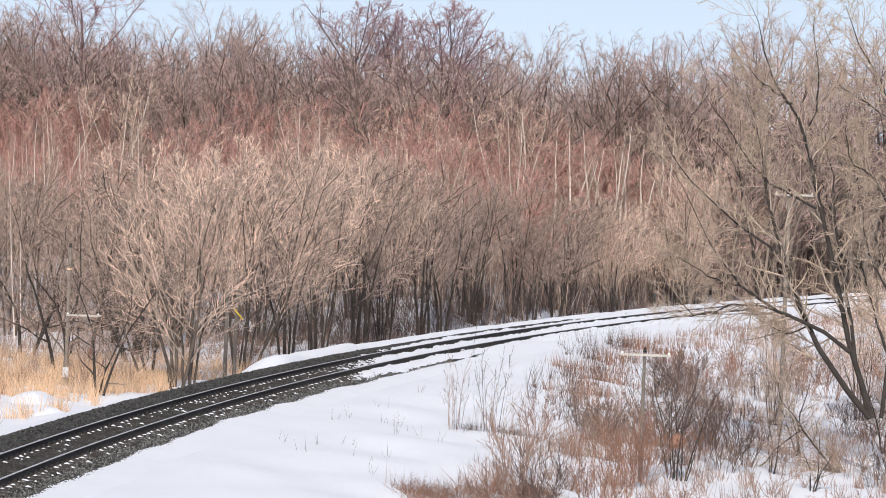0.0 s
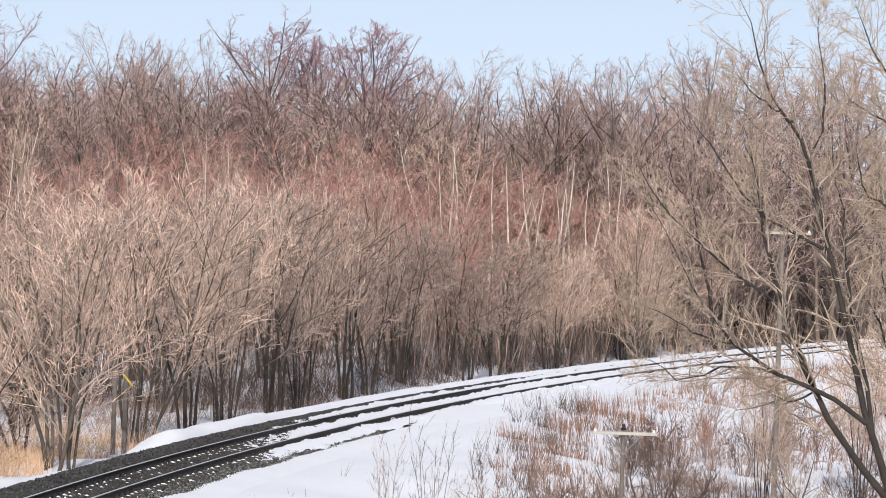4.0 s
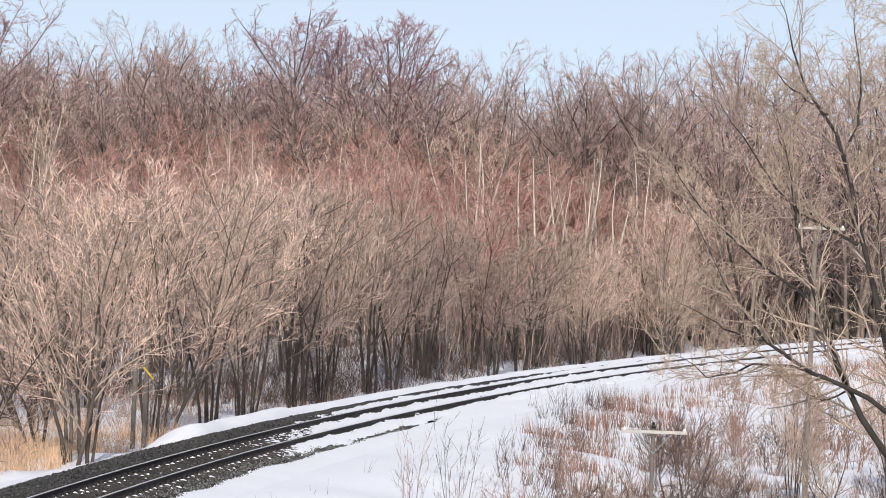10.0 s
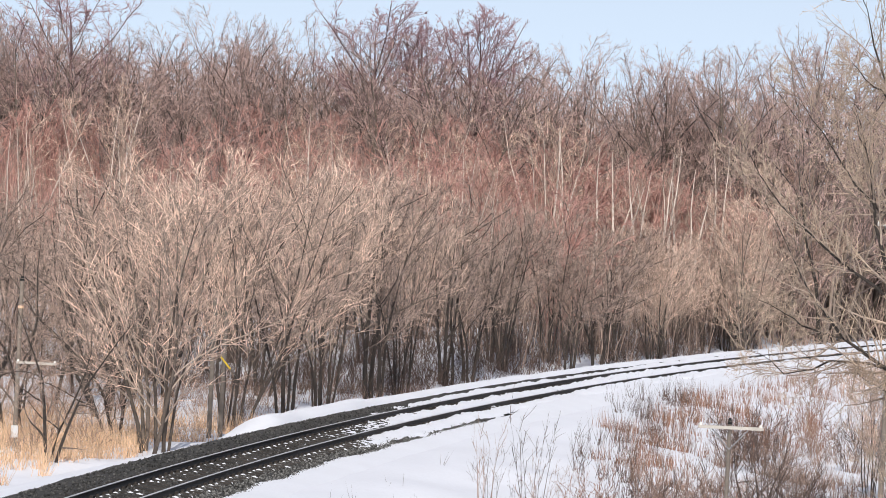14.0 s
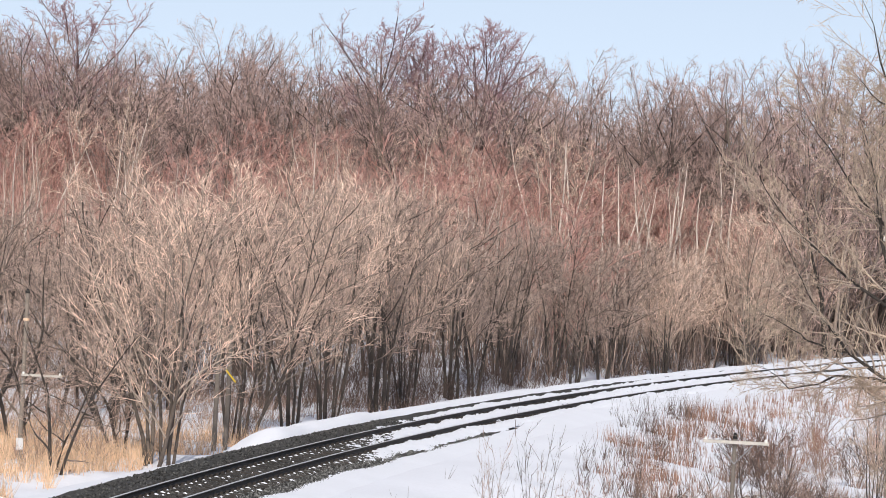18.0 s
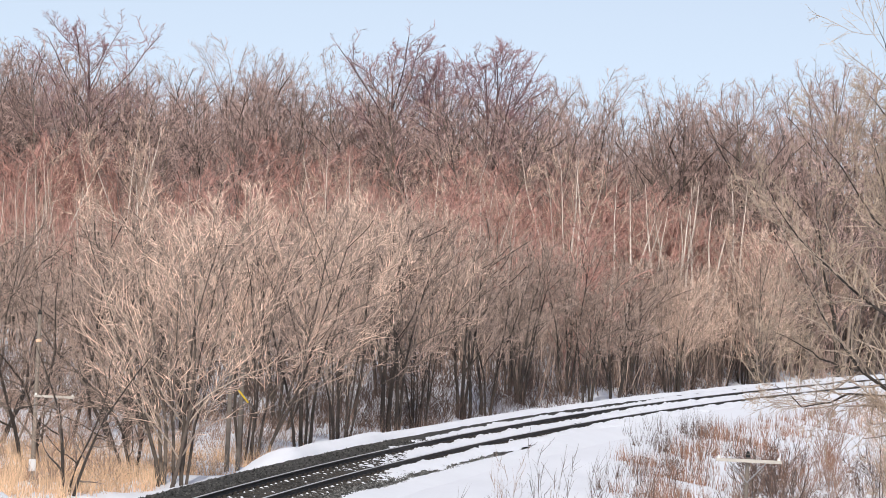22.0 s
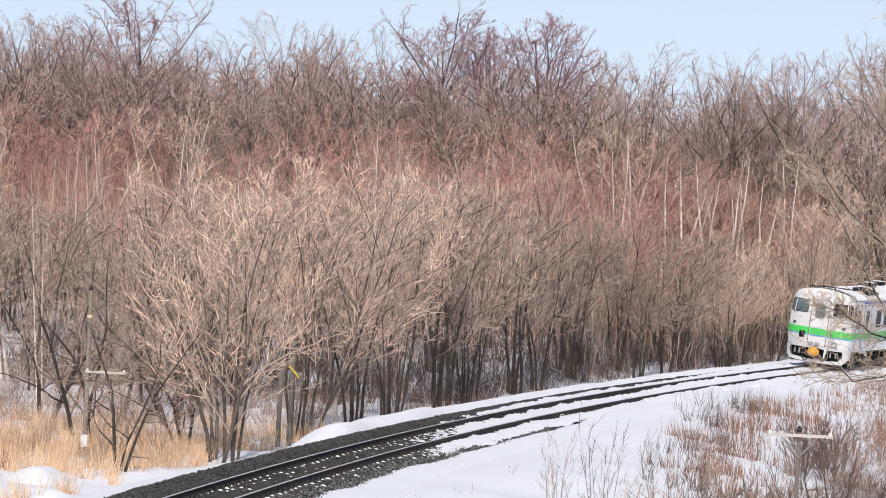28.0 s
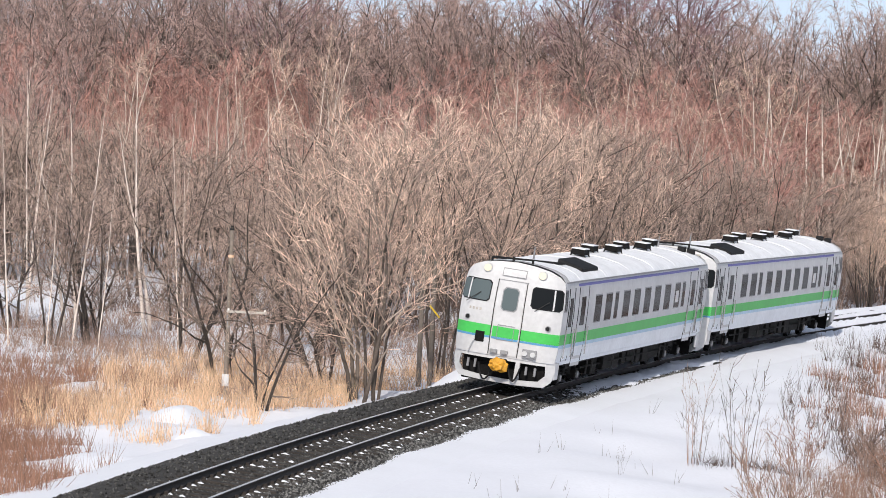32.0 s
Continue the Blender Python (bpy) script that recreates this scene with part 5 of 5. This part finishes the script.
def side_door(v0, v1, side, car, wide_pane=True):
    y0, y1 = v0 - HALF, v1 - HALF
    d = side_strip("side_door", 0.8 if wide_pane else 1.0, 3.0, y0, y1, side, 0.004, WHITE_PAINT, car)
    mid = (y0 + y1) / 2
    side_strip("pane", 1.95, 2.75, mid - (0.24 if wide_pane else 0.17), mid + (0.24 if wide_pane else 0.17), side, 0.012, GLASS, d)
    for y in (y0, y1):
        side_strip("door_seal", 0.8 if wide_pane else 1.0, 3.02, y - 0.022, y + 0.022, side, 0.014, RUBBER, d)
    for y in (y0 - 0.13, y1 + 0.13):
        x = side * (half_width(1.7) + 0.05)
        rodded("handrail", (x, y, 1.1), (x, y, 1.9), 0.018, GREY_METAL, d, 6)
    side_strip("green_band", 1.47, 1.76, y0 + 0.02, y1 - 0.02, side, 0.01, GREEN_PAINT, d)
    side_strip("blue_line", 1.37, 1.465, y0 + 0.02, y1 - 0.02, side, 0.01, FADED_BLUE, d)
    return d


def end_skirt(car, f, sg):
    """The white valance under the cab: one plate with rounded lower corners, bent back at its sides, with an opening either side of the coupler."""
    bm = bmesh.new()
    outer = [(-1.42, 0.98), (-1.44, 0.72), (-1.36, 0.42), (-1.2, 0.27), (-0.4, 0.23), (0.4, 0.23), (1.2, 0.27), (1.36, 0.42), (1.44, 0.72), (1.42, 0.98)]
    holes = [[(-1.2, 0.86), (-1.22, 0.6), (-1.08, 0.42), (-0.35, 0.36), (0.38, 0.36), (0.4, 0.86)], [(0.52, 0.86), (0.52, 0.38), (1.05, 0.42), (1.22, 0.6), (1.2, 0.86)]]
    edges = []
    for loop in [outer] + holes:
        vs = []
        for (x0, z0), (x1, z1) in zip(loop, loop[1:] + loop[:1]):
            n = max(1, int(math.hypot(x1 - x0, z1 - z0) / 0.2))
            vs += [bm.verts.new((x0 + (x1 - x0) * k / n, 0, z0 + (z1 - z0) * k / n)) for k in range(n)]
        edges += [bm.edges.new((p, q)) for p, q in zip(vs, vs[1:] + vs[:1])]
    bmesh.ops.triangle_fill(bm, use_beauty=True, use_dissolve=False, edges=edges, normal=(0, -1, 0))
    geom = bmesh.ops.extrude_face_region(bm, geom=bm.faces[:])["geom"]
    bmesh.ops.translate(bm, vec=(0, 0.07, 0), verts=[g for g in geom if isinstance(g, bmesh.types.BMVert)])
    for v in bm.verts:
        v.co.y = f - 0.035 + v.co.y - sg * (0.4 * (abs(v.co.x) / 1.45) ** 5 + 0.12 * max(0, 0.6 - v.co.z))
    bmesh.ops.recalc_face_normals(bm, faces=bm.faces)
    part("end_skirt", bm, WHITE_PAINT, car, "white end skirt with two dark openings")
    for side in (-1, 1):
        a, b = sorted((f - sg * 0.38, f - sg * 0.8))
        boxed("skirt_cheek", (min(side * 1.36, side * 1.43), a, 0.5, max(side * 1.36, side * 1.43), b, 0.97), WHITE_PAINT, car, 0.03)
    for x in (-0.95, -0.75, 0.7, 0.95):
        rodded("air_cock", (x, f - sg * 0.02, 0.55), (x, f - sg * 0.02, 0.78), 0.035, GREY_METAL, car, 8)


def car_end(car, front):
    """The cab end: end wall, windows, gangway door, lamps, bands, skirt, coupler."""
    sg = -1 if front else 1
    end_patch("end_wall", 0.95, 3.62, -1, 1, 0.0, WHITE_PAINT, car, front, nz=16)
    for a, b in ((-1.0, -0.29), (0.29, 1.0)):
        end_patch("green_band", 1.47, 1.76, a, b, 0.006, GREEN_PAINT, car, front, nz=2)
        end_patch("blue_line", 1.41, 1.465, a, b, 0.006, BLUE_PAINT, car, front, nz=1)
    for a, b in ((-0.99, -0.4), (0.4, 0.99)):
        w = end_patch("cab_window", 2.38, 2.98, a, b, 0.008, RUBBER, car, front, "dark cab window wrapped round the corner", nz=8, nx=12, rounded=True)
        m = a + (b - a) * (0.26 if a < 0 else 0.74)
        lo, hi = (a + 0.015, m - 0.012), (m + 0.012, b - 0.02)
        for p, q in (lo, hi):
            # panes on the left have the daylight behind them in their colour
            end_patch("pane", 2.41, 2.95, p, q, 0.014, DAYLIT_GLASS if a < 0 else GLASS, w, front, nz=8, nx=8, rounded=True)
        end_patch("window_post", 2.4, 2.96, m - 0.014, m + 0.014, 0.02, WHITE_PAINT, w, front, nz=4, nx=2)
        x = (a + b) / 2 * 1.4
        y = sg * (HALF - 0.02 + 0.03)
        rodded("wiper", (x - 0.25, y, 2.32), (x + 0.12, y - sg * 0.04, 2.62), 0.012, DARK_METAL, w, 5)
    door = end_patch("gangway_door", 1.0, 3.02, -0.27, 0.27, 0.02, WHITE_PAINT, car, front, nz=6, nx=6, thick=0.03)
    end_patch("door_pane_frame", 2.2, 2.86, -0.165, 0.165, 0.027, GREY_METAL, door, front, nz=8, nx=6, rounded=True)
    end_patch("pane", 2.23, 2.83, -0.145, 0.145, 0.033, DAYLIT_GLASS, door, front, nz=8, nx=6, rounded=True)
    end_patch("green_band", 1.47, 1.76, -0.26, 0.26, 0.029, GREEN_PAINT, door, front, nz=2, nx=6)
    end_patch("blue_line", 1.41, 1.465, -0.26, 0.26, 0.029, BLUE_PAINT, door, front, nz=1, nx=6)
    for a, b, c, d in ((-0.155, 0.155, 1.4, 1.415), (-0.155, 0.155, 1.8, 1.815), (-0.165, -0.155, 1.4, 1.815), (0.155, 0.165, 1.4, 1.815)):
        end_patch("hatch_edge", c, d, a, b, 0.04, GREY_METAL, door, front, nz=1, nx=2)
    for xi in (-0.29, 0.29):
        end_patch("door_seal", 0.98, 3.05, xi - 0.009, xi + 0.009, 0.018, DARK_METAL, car, front, nz=6, nx=2)
    end_patch("door_seal", 3.035, 3.05, -0.29, 0.29, 0.018, GREY_METAL, car, front, nz=1, nx=6)
    dp = end_patch("destination_panel", 3.14, 3.37, -0.25, 0.25, 0.02, GREY_METAL, car, front, "blank pale destination panel in a grey frame", nz=4, nx=6)
    end_patch("panel_glass", 3.165, 3.345, -0.235, 0.235, 0.03, WHITE_PAINT, dp, front, nz=4, nx=6)
    if front:
        for k in range(4):
            end_patch("number_bar", 2.12, 2.19, -0.78 + k * 0.07, -0.74 + k * 0.07, 0.006, PALE_WOOD, car, front, nz=1, nx=2)
    for x in (-0.78, 0.78):
        y = sg * (HALF - nose(x / 1.4, 3.3))
        h = rodded("headlight", (x, y - sg * 0.14, 3.3), (x, y + sg * 0.05, 3.3), 0.12, WHITE_PAINT, car, 20, label="round headlight over the cab window")
        rodded("lens", (x, y + sg * 0.055, 3.3), (x, y + sg * 0.075, 3.3), 0.1, LENS, h, 20)
    for x in (-1.14, 1.14):
        y = sg * (HALF - nose(x / 1.45, 1.9))
        t = rodded("tail_lamp", (x, y - sg * 0.02, 1.9), (x, y + sg * 0.04, 1.9), 0.075, GREY_METAL, car, 16, label="dark round tail lamp")
        rodded("lens", (x, y + sg * 0.03, 1.9), (x, y + sg * 0.05, 1.9), 0.055, RUBBER, t, 16)
    # steps, plates and jumper sockets on the end wall
    y = sg * HALF
    if front:
        boxed("jumper_box", (0.55, y - 0.06, 1.02, 0.95, y + 0.02, 1.26), GREY_METAL, car, 0.015, "grey jumper socket box")
        for x in (0.63, 0.86):
            rodded("socket", (x, y - 0.03, 1.14), (x, y - 0.1, 1.14), 0.07, WHITE_PAINT, car, 12)
        boxed("end_step", (-0.84, y - 0.012, 1.27, -0.58, y + 0.02, 1.56), UNDER, car, 0.01, "dark recessed step")
        for x in (-0.25, 0.05):
            boxed("footrest", (x - 0.1, y - 0.1, 1.03, x + 0.1, y, 1.13), GREY_METAL, car, 0.01)
        rodded("handrail", (-0.98, y - 0.05, 1.0), (-0.86, y - 0.05, 1.32), 0.016, WHITE_PAINT, car, 6)
    # skirt: white plate with dark openings, and a lip along the bottom
    f = sg * (HALF - 0.06)
    end_skirt(car, f, sg)
    boxed("snow_plough", (-1.15, min(f - sg * 0.3, f - sg * 0.25), 0.2, 1.15, max(f - sg * 0.3, f - sg * 0.25), 0.9), UNDER, car, 0.02, "black snow plough plate")
    c = boxed("coupler", (-0.16, min(f - sg * 0.3, f + sg * 0.25), 0.62, 0.16, max(f - sg * 0.3, f + sg * 0.25), 0.9), UNDER, car, 0.04)
    if front:
        bm = bmesh.new()
        bmesh.ops.create_icosphere(bm, subdivisions=3, radius=1.0)
        for v in bm.verts:
            n = v.co.copy()
            q = 1 + 0.3 * noise.noise(n * 2.3) + 0.16 * noise.noise(n * 5.5)
            v.co = Vector((n.x * 0.26 * q - 0.02, f + sg * 0.3 + n.y * 0.2 * q, 0.74 + n.z * 0.18 * q - 0.1 * max(0, n.x) * (n.z < 0)))
        part("coupler_cover", bm, ORANGE, c, "orange tarpaulin cover over the coupler")
    for x0, x1, dz in ((-0.62, -0.2, 0.2), (0.22, 0.56, 0.12)):
        cu = bmesh.new()
        pts = [Vector((x0 + (x1 - x0) * k / 8, f + sg * 0.12, 0.72 - 4 * (0.3 + dz) * (k / 8) * (1 - k / 8) * 0.9)) for k in range(9)]
        for p, q in zip(pts, pts[1:]):
            rod(cu, p, q, 0.026, None, 6)
        part("air_hose", cu, RUBBER, car)


def bogie(car, y):
    b = new("bogie")
    b.parent = car
    b.matrix_basis = pose(0, y, 0)
    for side in (-1, 1):
        bm = box(bmesh.new(), side * 0.95 - 0.06, -1.45, 0.42, side * 0.95 + 0.06, 1.45, 0.66, 0.03)
        part("side_frame", bm, UNDER, b)
        for yy in (-1.05, 1.05):
            boxed("axle_box", (side * 1.02 - 0.13, yy - 0.16, 0.28, side * 1.02 + 0.13, yy + 0.16, 0.6), UNDER, b, 0.03)
            rodded("axle_cap", (side * 1.15, yy, 0.43), (side * 1.2, yy, 0.43), 0.1, GREY_METAL, b, 12)
            bm = rod(bmesh.new(), (side * 0.50, yy, 0.43), (side * 0.63, yy, 0.43), 0.43, None, 28)
            rod(bm, (side * 0.48, yy, 0.43), (side * 0.505, yy, 0.43), 0.455, None, 28)
            part("wheel", bm, UNDER, b)
        for yy in (-0.3, 0.3):
            bm = bmesh.new()
            for k in range(5):
                rod(bm, (side * 0.98, yy, 0.45 + k * 0.08), (side * 0.98, yy, 0.5 + k * 0.08), 0.11, None, 12)
            part("spring", bm, UNDER, b)
    boxed("bolster", (-1.1, -0.3, 0.62, 1.1, 0.3, 0.85), UNDER, b, 0.03)
    for yy in (-1.05, 1.05):
        rodded("axle", (-0.95, yy, 0.43), (0.95, yy, 0.43), 0.08, UNDER, b, 10)


def build_car(label):
    """One diesel railcar, 20.8 m long, on its rails; its front faces -y."""
    car = tagged(new("railcar"), label, "railcar", "coupled railcars")
    # shell
    bm = bmesh.new()
    ring = [(x, z) for x, z in BODY] + [(-x, z) for x, z in BODY[-2::-1]]
    cols = []
    for k in range(27):
        y = -HALF + 0.32 + (2 * HALF - 0.64) * k / 26
        row = []
        for x, z in ring:
            d = nose(1, z) - 0.32
            yy = y + (d if k == 0 else -d if k == 26 else 0)
            row.append(bm.verts.new((x, yy, z)))
        cols.append(row)
    for a, b in zip(cols, cols[1:]):
        for i in range(len(ring) - 1):
            bm.faces.new((a[i], a[i + 1], b[i + 1], b[i]))
        bm.faces.new((a[-1], a[0], b[0], b[-1]))
    bmesh.ops.recalc_face_normals(bm, faces=bm.faces)
    roof = bmesh.new()
    shell = part("body_shell", bm, WHITE_PAINT, car, "white painted steel body")
    rows = []
    for k in range(41):
        y = -HALF + 0.9 + (2 * HALF - 1.8) * k / 40
        rows.append([roof.verts.new((x + (0.012 if x > 0 else -0.012 if x < 0 else 0), y, z + 0.012 + 0.006 * noise.noise((x * 2, y * 1.5, 3)))) for x, z in ring[5:-5]])
    for a, b in zip(rows, rows[1:]):
        for i in range(len(a) - 1):
            roof.faces.new((a[i], a[i + 1], b[i + 1], b[i]))
    bmesh.ops.recalc_face_normals(roof, faces=roof.faces)
    part("roof", roof, ROOF_PAINT, car, "pale roof dusted with snow", True)
    for y in np.linspace(-HALF + 2.2, HALF - 2.2, 6):
        bm = bmesh.new()
        pts = [(x, z + 0.02) for x, z in ring[5:-5]]
        for (x0, z0), (x1, z1) in zip(pts, pts[1:]):
            rod(bm, (x0, y, z0), (x1, y, z1), 0.01, None, 4)
        part("roof_seam", bm, ROOF_PAINT, car)
    doors = ((2.15, 3.3), (17.6, 18.75))
    crew = ((0.95, 1.6), (19.2, 19.85))
    for side in (-1, 1):
        cuts = sorted([(a, b) for a, b in doors + crew])
        y = 0.33
        for a, b in cuts + [(20.47, 20.47)]:
            if a - y > 0.05:
                side_strip("green_band", 1.47, 1.76, y - HALF, a - HALF, side, 0.005, GREEN_PAINT, car)
                side_strip("blue_line", 1.37, 1.465, y - HALF, a - HALF, side, 0.005, FADED_BLUE, car, nz=1)
            y = b
        side_strip("gutter_line", 3.06, 3.13, 2.0 - HALF, 18.8 - HALF, side, 0.012, PURPLE_PAINT, car, "violet-blue line under the roof", nz=1)
        side_strip("gutter", 3.17, 3.2, 0.6 - HALF, 20.2 - HALF, side, 0.03, GREY_METAL, car, nz=1)
        # Sill and lower side carry the snow's reflected light in their colour.
        side_strip("sill_plate", 0.9, 1.0, 0.6 - HALF, 20.2 - HALF, side, 0.012, SNOWLIT_PAINT, car, nz=1)
        side_strip("lower_panel", 1.0, 1.40, 0.4 - HALF, 20.4 - HALF, side, 0.003, SNOWLIT_PAINT, car, "white lower panel with light off the snow in its colour")
        for a, b in doors:
            side_door(a, b, side, car)
        for a, b in crew:
            side_door(a, b, side, car, False)
        for v0, w in ((4.05, 1.12), (5.4, 1.12), (6.72, 0.52), (7.75, 1.15), (9.2, 1.15), (10.68, 1.15), (12.15, 1.15), (13.62, 1.15), (15.15, 1.1), (16.42, 0.5)):
            side_window(v0 + (0.13 if w > 1 else 0.02), v0 + w - (0.13 if w > 1 else 0.02), 1.95, 2.76, side, car, "side_window")
        side_strip("toilet_panel", 2.14, 2.5, 15.45 - HALF, 15.85 - HALF, side, 0.02, WHITE_PAINT, car, "frosted white panel in the window")
        for v in (0.42, 0.6, 20.0, 20.2):
            side_window(v, v + 0.17, 2.38, 3.0, side, car, "quarter_light")
        # equipment below the floor
        rng = random.Random(int(7 + side))
        v = 6.0
        while v < 14.6:
            w = rng.uniform(0.5, 1.5)
            d = rng.uniform(0.25, 0.42)
            if side > 0:
                boxed("underfloor_box", (0.75, v - HALF, 0.95 - d - 0.22, rng.uniform(1.15, 1.3), v + w - HALF, 0.93), UNDER, car, 0.025)
            else:
                boxed("underfloor_box", (-1.25, v - HALF, 0.95 - d - 0.22, -0.75, v + w - HALF, 0.93), UNDER, car, 0.025)
            v += w + rng.uniform(0.08, 0.35)
        for v in (4.9, 5.6, 8.3, 11.2, 15.0, 15.7):
            rodded("hanger", (side * 1.28, v - HALF, 0.4), (side * 1.3, v - HALF, 0.95), 0.025, DARK_METAL, car, 6)
        rodded("brake_pipe", (side * 1.2, -6, 0.62), (side * 1.2, 6, 0.62), 0.03, UNDER, car, 8)
    boxed("floor_frame", (-1.3, -9.9, 0.82, 1.3, 9.9, 0.99), UNDER, car, 0.02)
    # ventilators in two rows, radiator hatch, pipes, aerial, horns
    for x, v in ((0.02, 7.6), (0.02, 12.0), (0.02, 16.2), (-0.4, 10.6), (-0.4, 15.0), (-0.4, 19.2)):
        z, y = roof_z(x), v - HALF
        bm = box(bmesh.new(), x - 0.21, y - 0.36, z + 0.05, x + 0.21, y + 0.36, z + 0.22, 0.025)
        for vtx in bm.verts:
            if vtx.co.z > z + 0.12:
                vtx.co.x, vtx.co.y = x + (vtx.co.x - x) * 0.88, y + (vtx.co.y - y) * 0.92
        vent = part("roof_vent", bm, UNDER, car, "dark roof ventilator on feet")
        boxed("cover", (x - 0.2, y - 0.35, z + 0.215, x + 0.2, y + 0.35, z + 0.24), ROOF_PAINT, vent, 0.012, "snow-dusted cover plate")
        for e in (-1, 1):
            for g in (-1, 1):
                rodded("foot", (x + g * 0.27, y + e * 0.3, z - 0.08), (x + g * 0.15, y + e * 0.3, z + 0.12), 0.022, DARK_METAL, vent, 6)
    bm = box(bmesh.new(), 0.4, 3.2 - HALF, 3.36, 1.16, 5.2 - HALF, 3.67, 0.06)
    for vtx in bm.verts:
        vtx.co.z -= 0.24 * max(0, vtx.co.x - 0.4)
    part("exhaust_hood", bm, RUBBER, car, "black exhaust hood on the roof")
    for v in (1.1, 1.4):
        rodded("air_pipe", (-0.9, v - HALF, roof_z(0.9) + 0.08), (0.75, v - HALF + 1.3, roof_z(0.75) + 0.08), 0.03, RUBBER, car, 6)
    rodded("roof_rail", (-0.85, 0.75 - HALF, roof_z(0.85) + 0.1), (0.3, 0.75 - HALF, roof_z(0.3) + 0.1), 0.028, RUBBER, car, 6)
    for x in (-0.85, -0.25, 0.3):
        rodded("rail_foot", (x, 0.75 - HALF, roof_z(x) - 0.05), (x, 0.75 - HALF, roof_z(x) + 0.12), 0.035, RUBBER, car, 6)
    for v in (2.0, 18.7):
        rodded("aerial", (0.0, v - HALF, 3.6), (0.0, v - HALF, 3.95), 0.03, GREY_METAL, car, 6, 0.015)
    for x, v in ((0.6, 19.6), (0.85, 19.9)):
        boxed("horn_box", (x - 0.12, v - HALF - 0.15, roof_z(x) - 0.03, x + 0.12, v - HALF + 0.15, roof_z(x) + 0.16), RUBBER, car, 0.03)
    car_end(car, True)
    car_end(car, False)
    bogie(car, 3.3 - HALF)
    bogie(car, 17.5 - HALF)
    return car


CAR = build_car("leading white diesel railcar with a green band")
CAR2 = copy_thing(CAR, pose(60, 200, 0))
tagged(CAR2, "trailing white diesel railcar with a green band")


def car_pose(front):
    """A car standing on the curve with its front at this distance along it."""
    a, b = Vector(on_track(front + 3.3, 0)), Vector(on_track(front + 17.5, 0))
    t, mid = (b - a).normalized(), (a + b) / 2
    return pose(mid.x, mid.y, 0, 0, 0, -math.degrees(math.atan2(t.x, t.y))) @ pose(0, 0, 0, 0, math.degrees(CANT), 0)


def front_at(t):
    """Where the leading car's front is along the track."""
    if t < 27.5:
        return 93.0 + (27.5 - t) * 17.6
    return float(np.interp(t, (27.5, 28, 28.5, 29, 29.5, 30, 30.5, 31, 31.5, 32), (93.0, 84.1, 75.3, 66.4, 57.7, 49.0, 40.4, 32.0, 23.7, 15.9)))


def motions():
    times = [0, 4, 8, 12, 16, 20, 23, 25, 26.5] + [27 + 0.5 * k for k in range(11)]
    for car, gap in ((CAR, 0.0), (CAR2, 21.3)):
        walk(car, [(t, car_pose(front_at(t) + gap)) for t in times])


motions()
